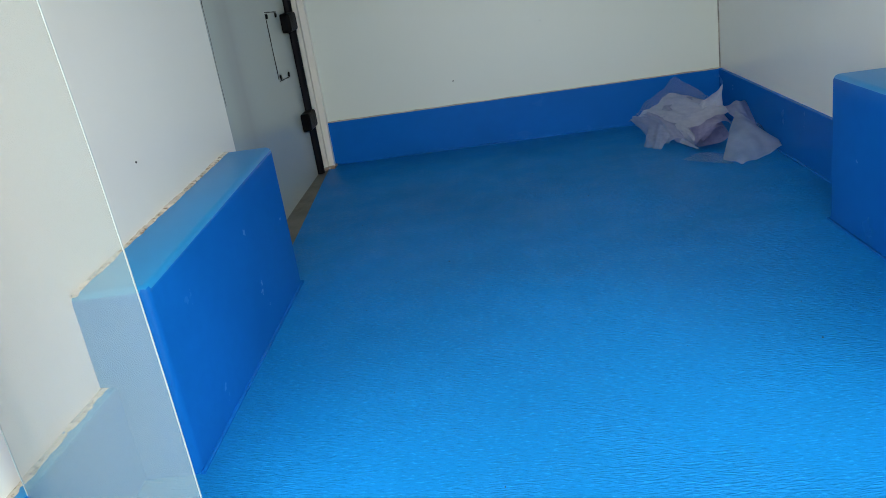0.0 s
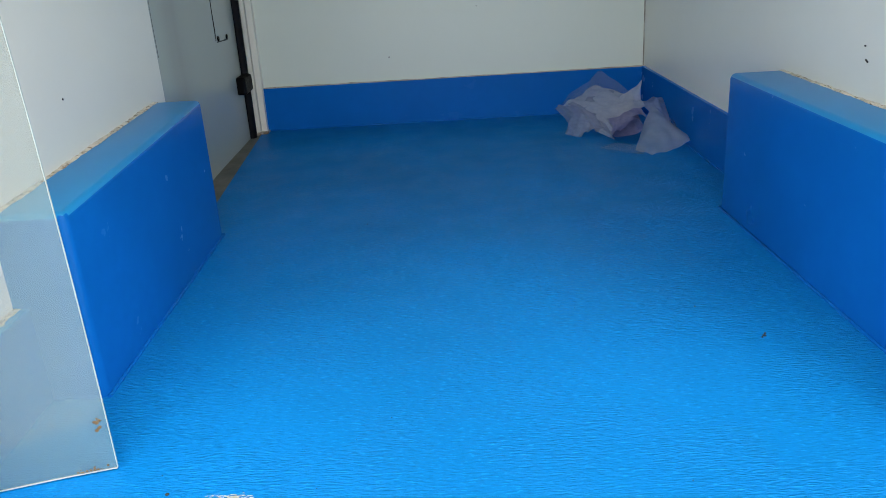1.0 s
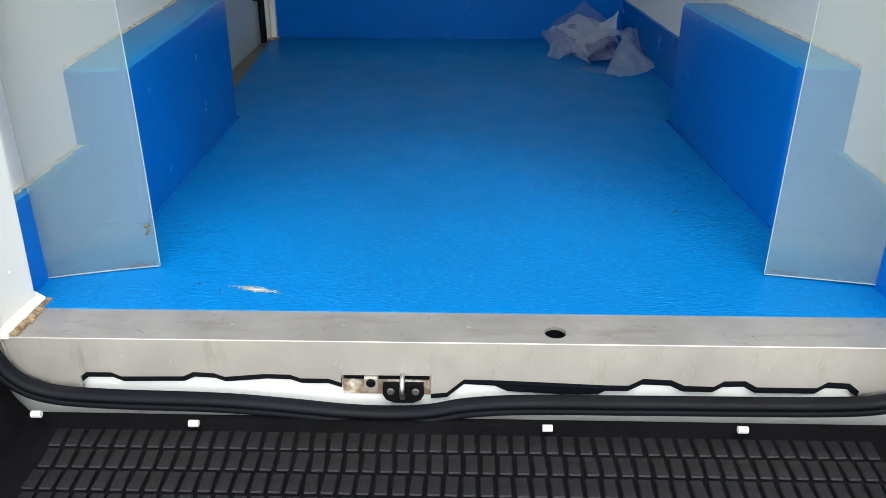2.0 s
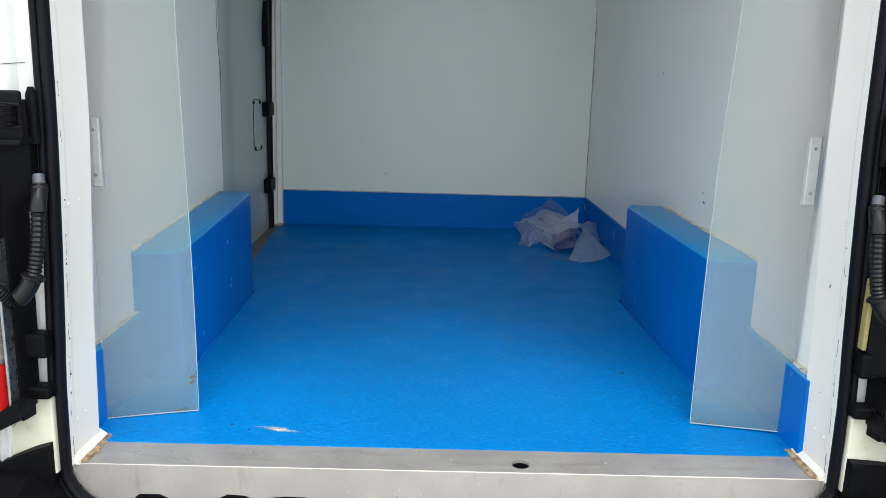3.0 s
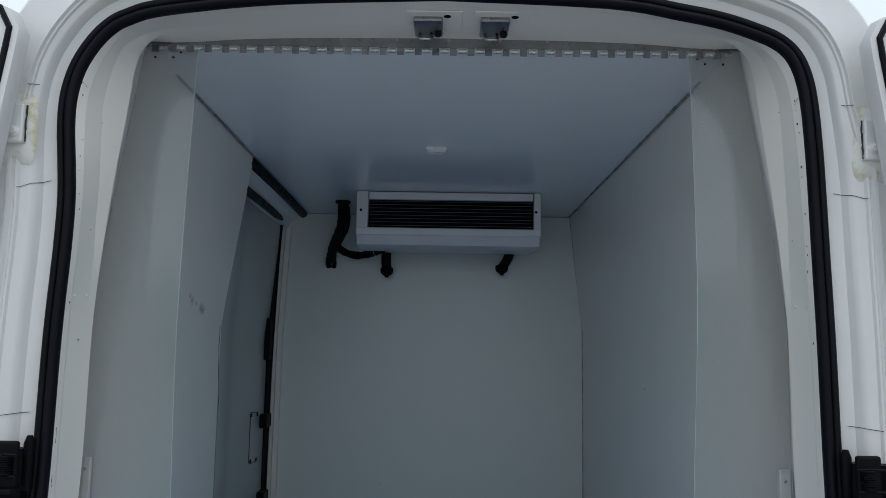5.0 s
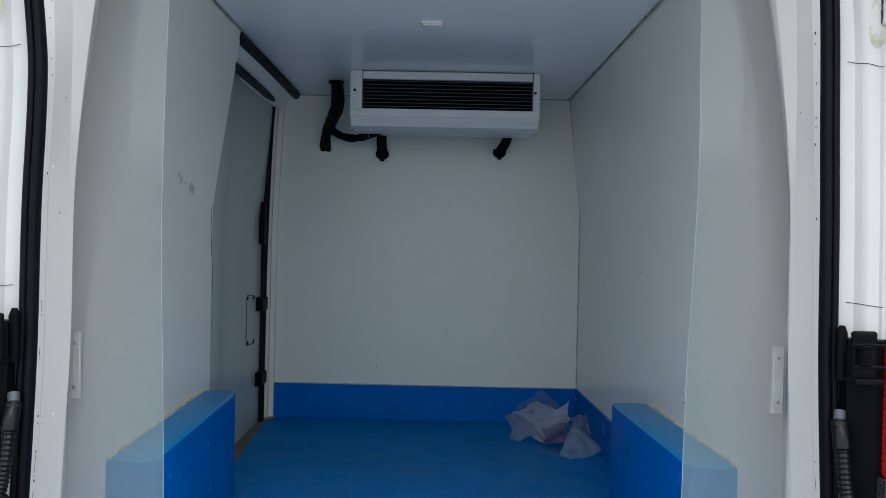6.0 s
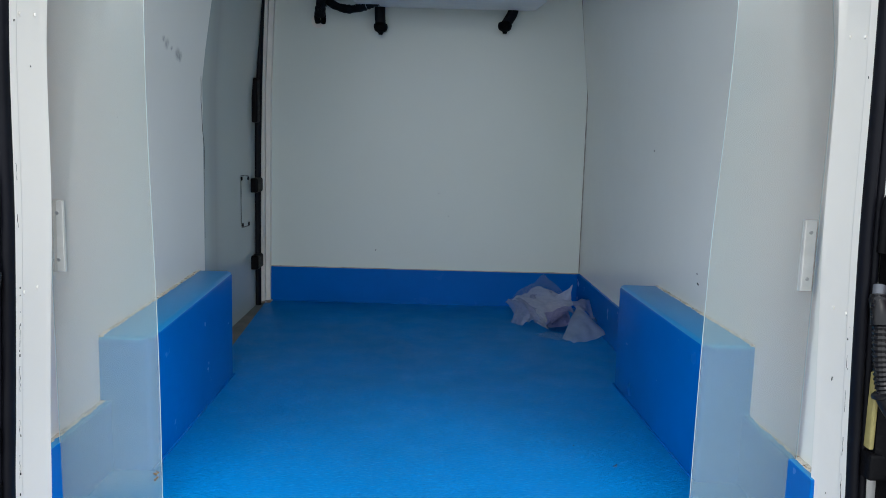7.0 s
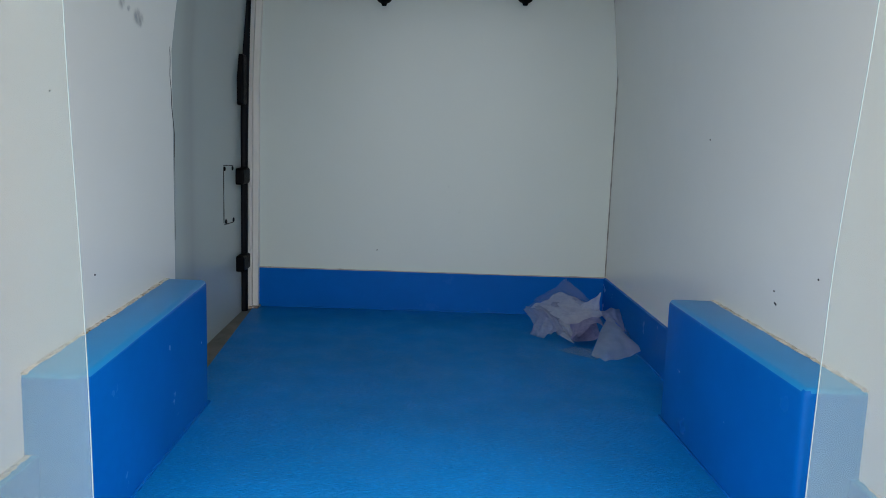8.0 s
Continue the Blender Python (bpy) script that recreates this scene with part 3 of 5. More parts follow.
pillar_section = [(0.010, -0.006), (0.030, -0.014), (0.050, -0.018), (0.064, -0.021), (0.071, -0.030), (0.076, -0.040), (0.083, -0.044), (0.098, -0.047), (0.101, -0.053), (0.105, -0.054), (0.108, -0.050), (0.112, -0.051), (0.115, -0.058), (0.120, -0.058), (0.124, -0.048), (0.134, -0.046), (0.166, -0.046), (0.180, -0.030), (0.184, 0.05)]
bm = bmesh.new()


def pillar_point(i, d, y):
    """A point of the pillar's section at one place of the arch; above the hinge the outer bead lies closer in."""
    up = max(0.0, min(1.0, (arch_a[i].z - 1.27) / 0.18))
    if 0.05 < d < 0.15:
        d = 0.05 + (d - 0.05) * (1 - 0.46 * up * up * (3 - 2 * up))
    return arch_a[i] + out_a[i] * d + Vector((0, y + 0.02, 0))


add_loft(bm, [[pillar_point(i, d, y) for d, y in pillar_section] for i in range(len(arch_a))], False, False)
van_part("rear_pillar", bm, white_paint, "white painted pillar with a pressed groove", 40)
for s in (-1, 1):
    for z, drop, span in ((1.262 if s < 0 else 1.250, 0.010, slice(2, 9)), (0.812, 0.004, slice(2, 9)), (1.449 if s < 0 else 1.428, 0.006, slice(6, 13))):
        i = min(range(len(arch_a)), key=lambda k: abs(arch_a[k].z - z) + (0 if arch_a[k].x * s > 0.5 else 9))
        pts = [pillar_point(i, d, y) + Vector((0, -0.0015, drop * math.sin(40 * d))) for d, y in pillar_section[span]]
        van_part("panel_gap", add_tube(bmesh.new(), pts, 0.0006, 5), pencil, "dark joint line in the bodywork")

# Body white raised in colour for the strong light on the sill panel.
lit_white = mat("lit_white_paint", (0.86, 0.86, 0.85), 0.4, vary=0.01, scale=5)
# outer skin of the load bay: sides, roof and front
bm = bmesh.new()
skin = [a + w * 0.184 for a, w in zip(arch_a, out_a)]
skin = [Vector((skin[0].x, 0, -0.45))] + skin + [Vector((skin[-1].x, 0, -0.45))]
add_loft(bm, [[Vector((p.x, y, p.z)) for p in skin] for y in (0.06, 1.0, 2.0, 3.1)], False, False)
bm.faces.new([v for v in bm.verts if v.co.y > 3.05])
van_part("outer_skin", bm, white_paint, smooth=30)
van_part("underbody", box(-0.94, 0.94, 0.05, 3.08, -0.45, -0.055), black_plastic)
van_part("sill_panel", box(-0.79, 0.79, 0.006, 0.012, -0.30, -0.004), lit_white, "white painted steel below the sill plate")

# rubber gasket round the whole opening
low_line = [(-0.771, -0.015), (-0.747, -0.055), (-0.70, -0.080), (-0.60, -0.089), (-0.42, -0.093), (-0.30, -0.102), (-0.20, -0.112), (-0.12, -0.114), (-0.06, -0.109), (0.0, -0.096), (0.1, -0.088), (0.3, -0.086), (0.6, -0.083), (0.70, -0.072), (0.747, -0.045), (0.770, -0.008)]
loop = arch([(0.770, -0.008)] + A_RIGHT[1:], [(0.771, -0.015)] + A_LEFT[1:], -0.020)[:-1] + curved([(x, -0.020, z) for x, z in low_line], 5)[:-1]
gasket = thing("door_gasket", "black double-lipped rubber gasket round the rear opening", "gasket", at=(0, -0.03, 0.8))
ways = outward(loop, True)
for name, lip in (("bulb", [(0.0, 0.004), (-0.0005, -0.006), (0.002, -0.014), (0.006, -0.0185), (0.011, -0.0185), (0.0155, -0.0145), (0.0175, -0.009), (0.018, 0.004)]),
                  ("lip", [(0.017, 0.004), (0.0172, -0.008), (0.0195, -0.0125), (0.0235, -0.0150), (0.0285, -0.0135), (0.0325, -0.0085), (0.0345, -0.002), (0.0345, 0.006)])):
    bm = bmesh.new()
    rings = [[p + w * d + Vector((0, y, 0)) - gasket.location for d, y in lip] for p, w in zip(loop, ways)]
    add_loft(bm, rings + rings[:1], True, False)
    part(name, bm, rubber, gasket, smooth=50)

# ---- aluminium sill ----
rusty_seal = mat("rusty_sealant", (0.44, 0.33, 0.20), 0.8, vary=0.15, scale=22, bump=0.8, bump_scale=120, dirt=(0.16, 0.08, 0.03), dirt_scale=60, dirt_from=0.44, dirt_to=0.60)
plate = thing("sill_plate", "scratched and stained aluminium sill plate of the load bay", "sill plate", at=(0, 0.05, 0))
pinv = Matrix.Translation(-plate.location)


def plate_part(name, bm, material, label="", smooth=0):
    bmesh.ops.transform(bm, matrix=pinv, verts=bm.verts)
    return part(name, bm, material, plate, label, smooth)


HX, HY, HR = 0.1485, 0.035, 0.0185
bm = bmesh.new()
Z = 0.004


def quad(pts):
    bm.faces.new([bm.verts.new(p) for p in pts])


for x0, x1 in ((-0.775, HX - 0.034), (HX + 0.034, 0.775)):
    quad([(x0, 0.0, Z), (x1, 0.0, Z), (x1, 0.098, Z), (x0, 0.098, Z)])
spokes = sorted([2 * math.pi * i / 32 for i in range(32)] + [math.atan2(dy, dx) % (2 * math.pi) for dx in (0.034, -0.034) for dy in (0.063, -0.035)])
for ang in zip(spokes, spokes[1:] + [spokes[0] + 2 * math.pi]):
    inner = [(HX + HR * math.cos(a), HY + HR * math.sin(a), Z) for a in ang]
    deep = [(x, y, -0.002) for x, y, z in inner]
    edge = []
    for a in ang:
        c, s = math.cos(a), math.sin(a)
        k = min(0.034 / abs(c) if abs(c) > 1e-6 else 9, (0.063 if s > 0 else 0.035) / abs(s) if abs(s) > 1e-6 else 9)
        edge.append((HX + k * c, HY + k * s, Z))
    quad([inner[0], inner[1], edge[1], edge[0]])
    quad([inner[0], deep[0], deep[1], inner[1]])
bmesh.ops.remove_doubles(bm, verts=bm.verts, dist=1e-5)
plate_part("tread_plate", bm, alu)
plate_part("hole_wall", add_tube(bmesh.new(), [(HX, HY, -0.0015), (HX, HY, -0.050)], HR + 0.001, 24, caps=False), dark_void, "dark wall of the round hole")
plate_part("hole_bottom", box(HX - 0.07, HX + 0.07, 0.014, 0.095, -0.054, -0.050), dark_void, "dark bottom of the round hole")

cut = [(-0.653, -0.070), (-0.642, -0.061), (-0.600, -0.061), (-0.583, -0.069), (-0.478, -0.067), (-0.460, -0.058), (-0.425, -0.060), (-0.408, -0.067), (-0.338, -0.060), (-0.297, -0.061), (-0.279, -0.068), (-0.233, -0.068), (-0.211, -0.076), (-0.211, -0.060), (-0.060, -0.060),
       (-0.060, -0.096), (-0.033, -0.093), (-0.004, -0.066), (0.060, -0.067), (0.237, -0.074), (0.272, -0.074), (0.295, -0.060), (0.342, -0.062), (0.365, -0.073), (0.414, -0.074), (0.430, -0.063), (0.465, -0.062), (0.485, -0.074), (0.585, -0.074), (0.601, -0.062), (0.637, -0.064), (0.656, -0.079)]
ends_l = [(-0.775, -0.004), (-0.768, -0.035), (-0.742, -0.068), (-0.70, -0.088), (-0.653, -0.092)]
ends_r = [(0.656, -0.086), (0.70, -0.078), (0.742, -0.056), (0.768, -0.025), (0.775, -0.002)]
bm = bmesh.new()
edge_line = ends_l + cut + ends_r
for (xa, za), (xb, zb) in zip(edge_line, edge_line[1:]):
    if abs(xb - xa) < 0.002:
        continue
    quad([(xa, -0.0012, Z - 0.0013), (xb, -0.0012, Z - 0.0013), (xb, -0.004, zb), (xa, -0.004, za)])
    quad([(xa, -0.0012, Z - 0.0013), (xb, -0.0012, Z - 0.0013), (xb, 0.000, Z), (xa, 0.000, Z)])
    quad([(xa, -0.004, za), (xb, -0.004, zb), (xb, 0.006, zb), (xa, 0.006, za)])
bmesh.ops.remove_doubles(bm, verts=bm.verts, dist=1e-5)
plate_part("front_lip", bm, alu_clean, "bent front edge of the plate with cut-outs")
for seg in (cut[:13], cut[15:]):
    rows = []
    for x, z in seg:
        w = 0.0125 if x < 0 else 0.0145
        rows.append([(x, 0.007, z + 0.003), (x, -0.0015, z + 0.003), (x, -0.0015, z - 0.6 * w), (x, 0.0005, z - w), (x, 0.007, z - w)])
    plate_part("sealant_line", add_loft(bmesh.new(), rows), rubber, "black sealant band below the cut edge")
plate_part("sealant_patch", add_loft(bmesh.new(), [[(x, 0.007, z - 0.002), (x, 0.000, z - 0.002), (x, 0.001, z - d), (x, 0.007, z - d)] for x, z, d in ((0.045, -0.070, 0.010), (0.070, -0.071, 0.021), (0.17, -0.074, 0.023), (0.222, -0.075, 0.021), (0.236, -0.076, 0.012))]), rubber, "thicker patch of black sealant")
screws(plate, [(x, 0.052 - 0.05, Z) for x in (-0.66, -0.40, -0.21, 0.003, 0.33, 0.70)], (0, 0, 1), 0.0042, 0.0012, alu, "rivet")
for s in (-1, 1):
    bm = bmesh.new()
    rg = random.Random(5 + s)
    add_loft(bm, [[(s * 0.790, y, Z - 0.002), (s * 0.790, y, 0.026 - 0.03 * abs(y - 0.06)), (s * 0.772, y, 0.020), (s * (0.762 - 0.04 * y), y, 0.009), (s * (0.761 - 0.04 * y), y, Z - 0.002)] for y in np.linspace(-0.004, 0.128, 6)])
    plate_part("foot", bm, white_jamb, "white painted foot of the jamb", 30)
    bm = ragged_strip((s * 0.759, 0.002, Z + 0.001), (s * 0.752, 0.126, Z + 0.001), 0.011, 0.004, (-s, 0, 0), 40 + s, 60)
    plate_part("sealant_bead", bm, rusty_seal, "flaking brown-stained sealant at the end of the sill")

bm = bmesh.new()
rg = random.Random(31)
for k in range(46):
    x, y, a, q = rg.uniform(-0.74, 0.74), rg.uniform(0.008, 0.09), rg.uniform(0, 3.1), rg.uniform(0.004, 0.022)
    if abs(x - HX) < 0.05:
        continue
    add_tube(bm, [(x, y, Z), (x + 0.5 * q * math.cos(a), y + 0.35 * q * math.sin(a) + 0.001, Z + 0.0001), (x + q * math.cos(a), min(0.095, y + 0.7 * q * math.sin(a)), Z)], rg.uniform(0.0002, 0.0005), 4)
tagged(plate_part("scratches", bm, mat("dark_scratch", (0.14, 0.13, 0.12), 0.6, vary=0.1, scale=30), "fine dark scratches in the plate"), kind="stuff")
bm = bmesh.new()
for k in range(22):
    x, z, q = rg.uniform(-0.66, 0.66), rg.uniform(-0.05, -0.012), rg.uniform(0.003, 0.012)
    add_tube(bm, [(x, -0.0036, z), (x + rg.uniform(-0.004, 0.004), -0.0038, z - q)], rg.uniform(0.0003, 0.0006), 4)
tagged(plate_part("scuffs", bm, mat("bright_scuff", (0.62, 0.60, 0.58), 0.4, metal=0.3, vary=0.1, scale=30), "bright scuffs on the bent front edge"), kind="stuff")

# striker in its recess
dull_bolt = mat("dull_bolt_steel", (0.16, 0.15, 0.14), 0.5, metal=0.7, vary=0.15, scale=40)
striker = thing("door_striker", "rust-stained steel striker in the sill recess", "striker", at=(-0.11, 0.0, -0.08))
sinv = Matrix.Translation(-striker.location)


def striker_part(name, bm, material, label="", smooth=0):
    bmesh.ops.transform(bm, matrix=sinv, verts=bm.verts)
    return part(name, bm, material, striker, label, smooth)


striker_part("recess", box(-0.209, -0.061, 0.003, 0.012, -0.104, -0.056), stained, "rust-stained white recess")
# Flat dark strip standing in for the shade under the lip.
striker_part("recess_shade", box(-0.206, -0.063, 0.0005, 0.0031, -0.0725, -0.057), dark_void, "dark strip for the shade at the recess top")
outline = [(-0.140, -0.079), (-0.072, -0.079), (-0.071, -0.096), (-0.077, -0.107), (-0.090, -0.113), (-0.122, -0.113), (-0.135, -0.107), (-0.141, -0.096)]
bm = add_loft(bmesh.new(), [[(x, y, z) for x, z in outline] for y in (0.004, -0.010, -0.012)])
bmesh.ops.bevel(bm, geom=[e for e in bm.edges if all(v.co.y < -0.011 for v in e.verts)], offset=0.002, segments=2, affect="EDGES")
striker_part("base_plate", bm, black_metal, smooth=40)
striker_part("loop", add_tube(bmesh.new(), curved([(-0.107, 0.0, -0.060), (-0.107, -0.016, -0.063), (-0.107, -0.024, -0.080), (-0.107, -0.016, -0.098), (-0.107, -0.004, -0.100)], 5), 0.0045, 8), steel, smooth=60)
striker_part("stop_block", box(-0.172, -0.148, -0.010, 0.004, -0.088, -0.063, 0.003), alu_clean)
striker_part("stop_bolt", add_disc(bmesh.new(), (-0.160, -0.010, -0.073), (0, -1, 0), 0.008, 0.004), black_metal)
for x in (-0.127, -0.085):
    striker_part("bolt", add_disc(bmesh.new(), (x, -0.012, -0.088), (0, -1, 0), 0.0065, 0.003), dull_bolt)

# ---- bumper step ----
tread_plastic = mat("worn_black_plastic", (0.010, 0.010, 0.012), 0.42, spec=0.25, vary=0.2, scale=30, bump=0.4, bump_scale=200, dirt=(0.035, 0.035, 0.035), dirt_scale=30)
bumper = thing("bumper", "black ribbed plastic bumper step below the opening", "bumper", at=(0, -0.2, -0.4))
binv = Matrix.Translation(-bumper.location)
bm = bmesh.new()
rings = []
for x in np.concatenate([np.linspace(-0.98, -0.72, 14), np.linspace(-0.6, 0.6, 7), np.linspace(0.72, 0.98, 14)]):
    k = max(0.0, min(1.0, (abs(x) - 0.735) / 0.085))
    k = k * k * (3 - 2 * k)
    rings.append([(x, 0.0, -0.30), (x, -0.028, -0.130 + 0.155 * k), (x, -0.060, -0.142 + 0.165 * k), (x, -0.150 - 0.02 * k, -0.150 + 0.15 * k), (x, -0.290, -0.165 + 0.13 * k), (x, -0.325, -0.185 + 0.10 * k), (x, -0.335, -0.26), (x, -0.33, -0.42), (x, -0.25, -0.46), (x, 0.0, -0.45)])
add_loft(bm, rings)
bmesh.ops.transform(bm, matrix=binv, verts=bm.verts)
part("shell", bm, black_plastic, bumper, smooth=35)
tread_mesh = None
rg = random.Random(2)
for row in range(5):
    for col in range(50):
        x = -0.67 + col * 0.0270 + (0.004 if row % 2 else 0)
        y = -0.080 - row * 0.046
        ob = None
        if tread_mesh is None:
            ob = part("tread", box(-0.0105, 0.0105, -0.0205, 0.0205, -0.004, 0.0055, 0.002, 1), tread_plastic, bumper)
            tread_mesh = ob.data
        else:
            ob = new("tread", tread_mesh)
            ob.parent = bumper
        ob.location = (x, y + 0.2, -0.1445 - 0.0009 * row * 4.3 + 0.4)
        ob.rotation_euler = (radians(4), 0, radians(rg.uniform(-3, 3)))
for x, z in ((-0.711, -0.112), (-0.451, -0.126), (0.134, -0.124), (0.453, -0.121), (0.704, -0.108)):
    bm = add_tube(bmesh.new(), [(x - 0.008, -0.058, z), (x + 0.008, -0.058, z)], 0.006, 8)
    bmesh.ops.transform(bm, matrix=binv, verts=bm.verts)
    part("clip", bm, unit_white, bumper, "small white plastic clip")


# ---- rear corner fittings, one set each side ----
cream_paint = mat("yellowed_white_paint", (0.66, 0.64, 0.52), 0.4, vary=0.06, scale=12, dirt=(0.45, 0.40, 0.16), dirt_scale=14, dirt_from=0.55, dirt_to=0.75)
hinge_stain = mat("white_paint_with_yellow_stains", (0.70, 0.69, 0.66), 0.45, vary=0.04, scale=12, dirt=(0.46, 0.39, 0.14), dirt_scale=16, dirt_from=0.45, dirt_to=0.62)
hose_rubber = mat("shiny_black_rubber", (0.006, 0.006, 0.008), 0.34, spec=0.26, vary=0.12, scale=6)
brown_dirt = mat("brown_dirt", (0.16, 0.10, 0.05), 0.8, vary=0.2, scale=60)

def corner(s):
    """Tail lamp, black backing, door check, cable hose and hinge at one rear corner; s: 1 or -1."""
    def m(bm):
        if s < 0:
            bmesh.ops.scale(bm, vec=(-1, 1, 1), verts=bm.verts)
            bmesh.ops.reverse_faces(bm, faces=bm.faces)
        return bm

    backing = thing("lamp_backing", "black plastic backing panel beside the tail lamp", "backing panel", "rear corner panels", at=(s * 0.83, -0.07, 0.4))

    def put(bm, owner):
        bmesh.ops.transform(m(bm), matrix=Matrix.Translation(-owner.location), verts=bm.verts)
        return bm

    bm = bmesh.new()
    add_loft(bm, [[(x - 0.002, -0.030, z), (x, -0.055, z), (0.824, -0.082, z), (0.900, -0.084, z), (0.96, -0.02, z), (0.90, 0.03, z), (0.83, -0.02, z)] for z, x in ((0.13, 0.818), (0.16, 0.818), (0.25, 0.816), (0.262, 0.812 if s < 0 else 0.793), (0.53, 0.808 if s < 0 else 0.788), (0.57, 0.784), (0.70, 0.782), (0.738, 0.784))])
    part("panel", put(bm, backing), black_plastic, backing, smooth=30)
    for z0, z1, d in ((0.250, 0.300, 0.780), (0.166, 0.192, 0.780)):
        part("lug", put(box(d, 0.83, -0.066, -0.03, z0, z1, 0.006), backing), black_plastic, backing)
    part("corner_filler", put(box(0.786, 0.97, -0.048, 0.0, 0.0, 0.162, 0.004), backing), cream_paint, backing, "yellowed cream-white body corner")
    part("ledge", put(add_loft(bmesh.new(), [[(x, -0.05, z), (x, -0.12, z - 0.006), (x, -0.12, z + 0.03), (x, -0.05, z + 0.036)] for x, z in ((0.812, 0.154), (0.86, 0.128), (0.98, 0.078))]), backing), black_plastic, backing)
    cover = ((0.790, 0.071), (0.82, 0.062), (0.85, 0.049), (0.90, 0.026), (0.98, 0.0)) if s < 0 else ((0.788, 0.076), (0.82, 0.074), (0.85, 0.072), (0.90, 0.066), (0.98, 0.05))
    part("lower_cover", put(add_loft(bmesh.new(), [[(x, -0.002, z - 0.2), (x, -0.072, z - 0.2), (x, -0.074, z - 0.006), (x, -0.068, z), (x, -0.002, z + 0.002)] for x, z in cover]), backing), black_plastic, backing, smooth=30)

    lamp = thing("tail_lamp", "tall red and clear tail lamp on the rear corner", "tail lamp", "tail lamps", at=(s * 0.90, -0.09, 0.45))

    def lens(name, z0, z1, material, label, off=0.006):
        bm = bmesh.new()
        add_loft(bm, [[(0.836 - i + off, -0.060, z), (0.834 - i + off, -0.105, z), (0.844 - i + off, -0.118, z), (0.93, -0.112, z), (0.985, -0.06, z), (0.985, 0.0, z), (0.93, -0.04, z)] for z, i in [(z0, 0.0)] + [(float(q), 0.0035 if k % 2 else 0.0015) for k, q in enumerate(np.linspace(z0 + 0.006, z1 - 0.006, int((z1 - z0) / 0.006)))] + [(z1, 0.0)]])
        part(name, put(bm, lamp), material, lamp, label, 40)

    lens("brake_lens", 0.490, 0.738, red_lens, "ribbed red lens", 0.004)
    lens("reverse_lens", 0.255, 0.488, clear_lens, "ribbed clear lens")
    lens("rear_lens", 0.130, 0.253, red_lens, "ribbed red lens")
    part("chrome_edge", put(box(0.829, 0.835, -0.112, -0.07, 0.13, 0.49, 0.002), lamp), steel, lamp, "bright metal edge strip")

    check = thing("door_check", "black steel door check with a coil spring", "door check", "door checks", at=(s * 0.82, -0.09, 0.73))
    part("bracket", put(box(0.767, 0.820, -0.118, -0.070, 0.662, 0.674, 0.004), check), black_metal, check)
    part("plate", put(box(0.770, 0.816, -0.100, -0.088, 0.668, 0.757, 0.005), check), black_metal, check)
    part("post", put(add_tube(bmesh.new(), [(0.776, -0.046, 0.66), (0.776, -0.046, 0.748), (0.776, -0.046, 0.762)], 0.010, 10, ripple=lambda i: (1, 1, 0.5)[i]), check), black_plastic, check, smooth=50)
    coil = [(0.785 + 0.010 * math.cos(a), -0.114 + 0.012 * math.sin(a), 0.697 + 0.036 * a / (2 * math.pi * 9)) for a in np.linspace(0, 2 * math.pi * 9, 120)]
    part("coil_spring", put(add_tube(bmesh.new(), coil, 0.0022, 5), check), black_metal, check, "tight black coil spring", 60)
    for z in (0.694, 0.733):
        part("rod", put(add_tube(bmesh.new(), [(0.765, -0.112, z), (0.785, -0.120, z + 0.002), (0.94, -0.135, z - 0.001)], 0.0030, 6), check), black_metal, check)

    hose = thing("cable_hose", "black corrugated rubber cable hose to the rear door", "cable hose", "cable hoses", at=(s * 0.82, -0.09, 0.45))
    spine = curved([(0.776, -0.045, 0.602), (0.771, -0.055, 0.580), (0.766, -0.075, 0.546), (0.769, -0.085, 0.475), (0.781, -0.090, 0.415), (0.810, -0.100, 0.378), (0.840, -0.110, 0.402), (0.885, -0.122, 0.45), (0.93, -0.13, 0.50)], 16)
    part("corrugated_hose", put(add_tube(bmesh.new(), spine[32:], 0.0135, 12, ripple=lambda i: 1.0 if i % 2 else 0.80), hose), hose_rubber, hose, smooth=25)
    part("collar", put(add_tube(bmesh.new(), spine[13:35], 0.0150, 12, ripple=lambda i: 1.08 if 2 < i < 6 else 1.0), hose), hose_rubber, hose, smooth=50)
    part("elbow", put(add_tube(bmesh.new(), spine[61:79], 0.0165, 12, ripple=lambda i: 1.32 if 0 < i < 3 else 1.0), hose), hose_rubber, hose, "smooth black plastic elbow", 50)
    part("grommet", put(add_tube(bmesh.new(), spine[:15], 0.011, 12), hose), fin_grey, hose, "grey grommet", 50)
    if s > 0:
        part("foam_strip", put(box(0.781, 0.790, -0.056, -0.034, 0.305, 0.445, 0.003), hose), yellow_foam, hose, "yellowed foam strip beside the hose")

    leaf = thing("rear_door", "white rear door leaf swung fully open", "rear door", "rear doors", at=(s * 1.2, -0.16, 0.6))
    z0, z1, gx = (1.329, 1.408, 0.823) if s < 0 else (1.318, 1.400, 0.826)
    hinge = part("hinge", put(box(gx + 0.002, 0.900, -0.072, -0.050, z0, z1, 0.004), leaf), white_paint, leaf, "white painted steel hinge with yellowed sealant")
    pad = ((z0 - 0.040, 0.0), (z0 - 0.030, 0.008), (z0 - 0.012, 0.0125), (z0, 0.014), (z1, 0.014), (z1 + 0.010, 0.012), (z1 + 0.024, 0.006), (z1 + 0.034, 0.0))
    bm = add_loft(bmesh.new(), [[(gx - 0.004 - 0.6 * g, -0.043, z), (gx - 0.002, -0.044 - 0.6 * g, z), (gx + 0.012, -0.046 - g, z), (0.90, -0.046 - g, z)] for z, g in pad], False, False)
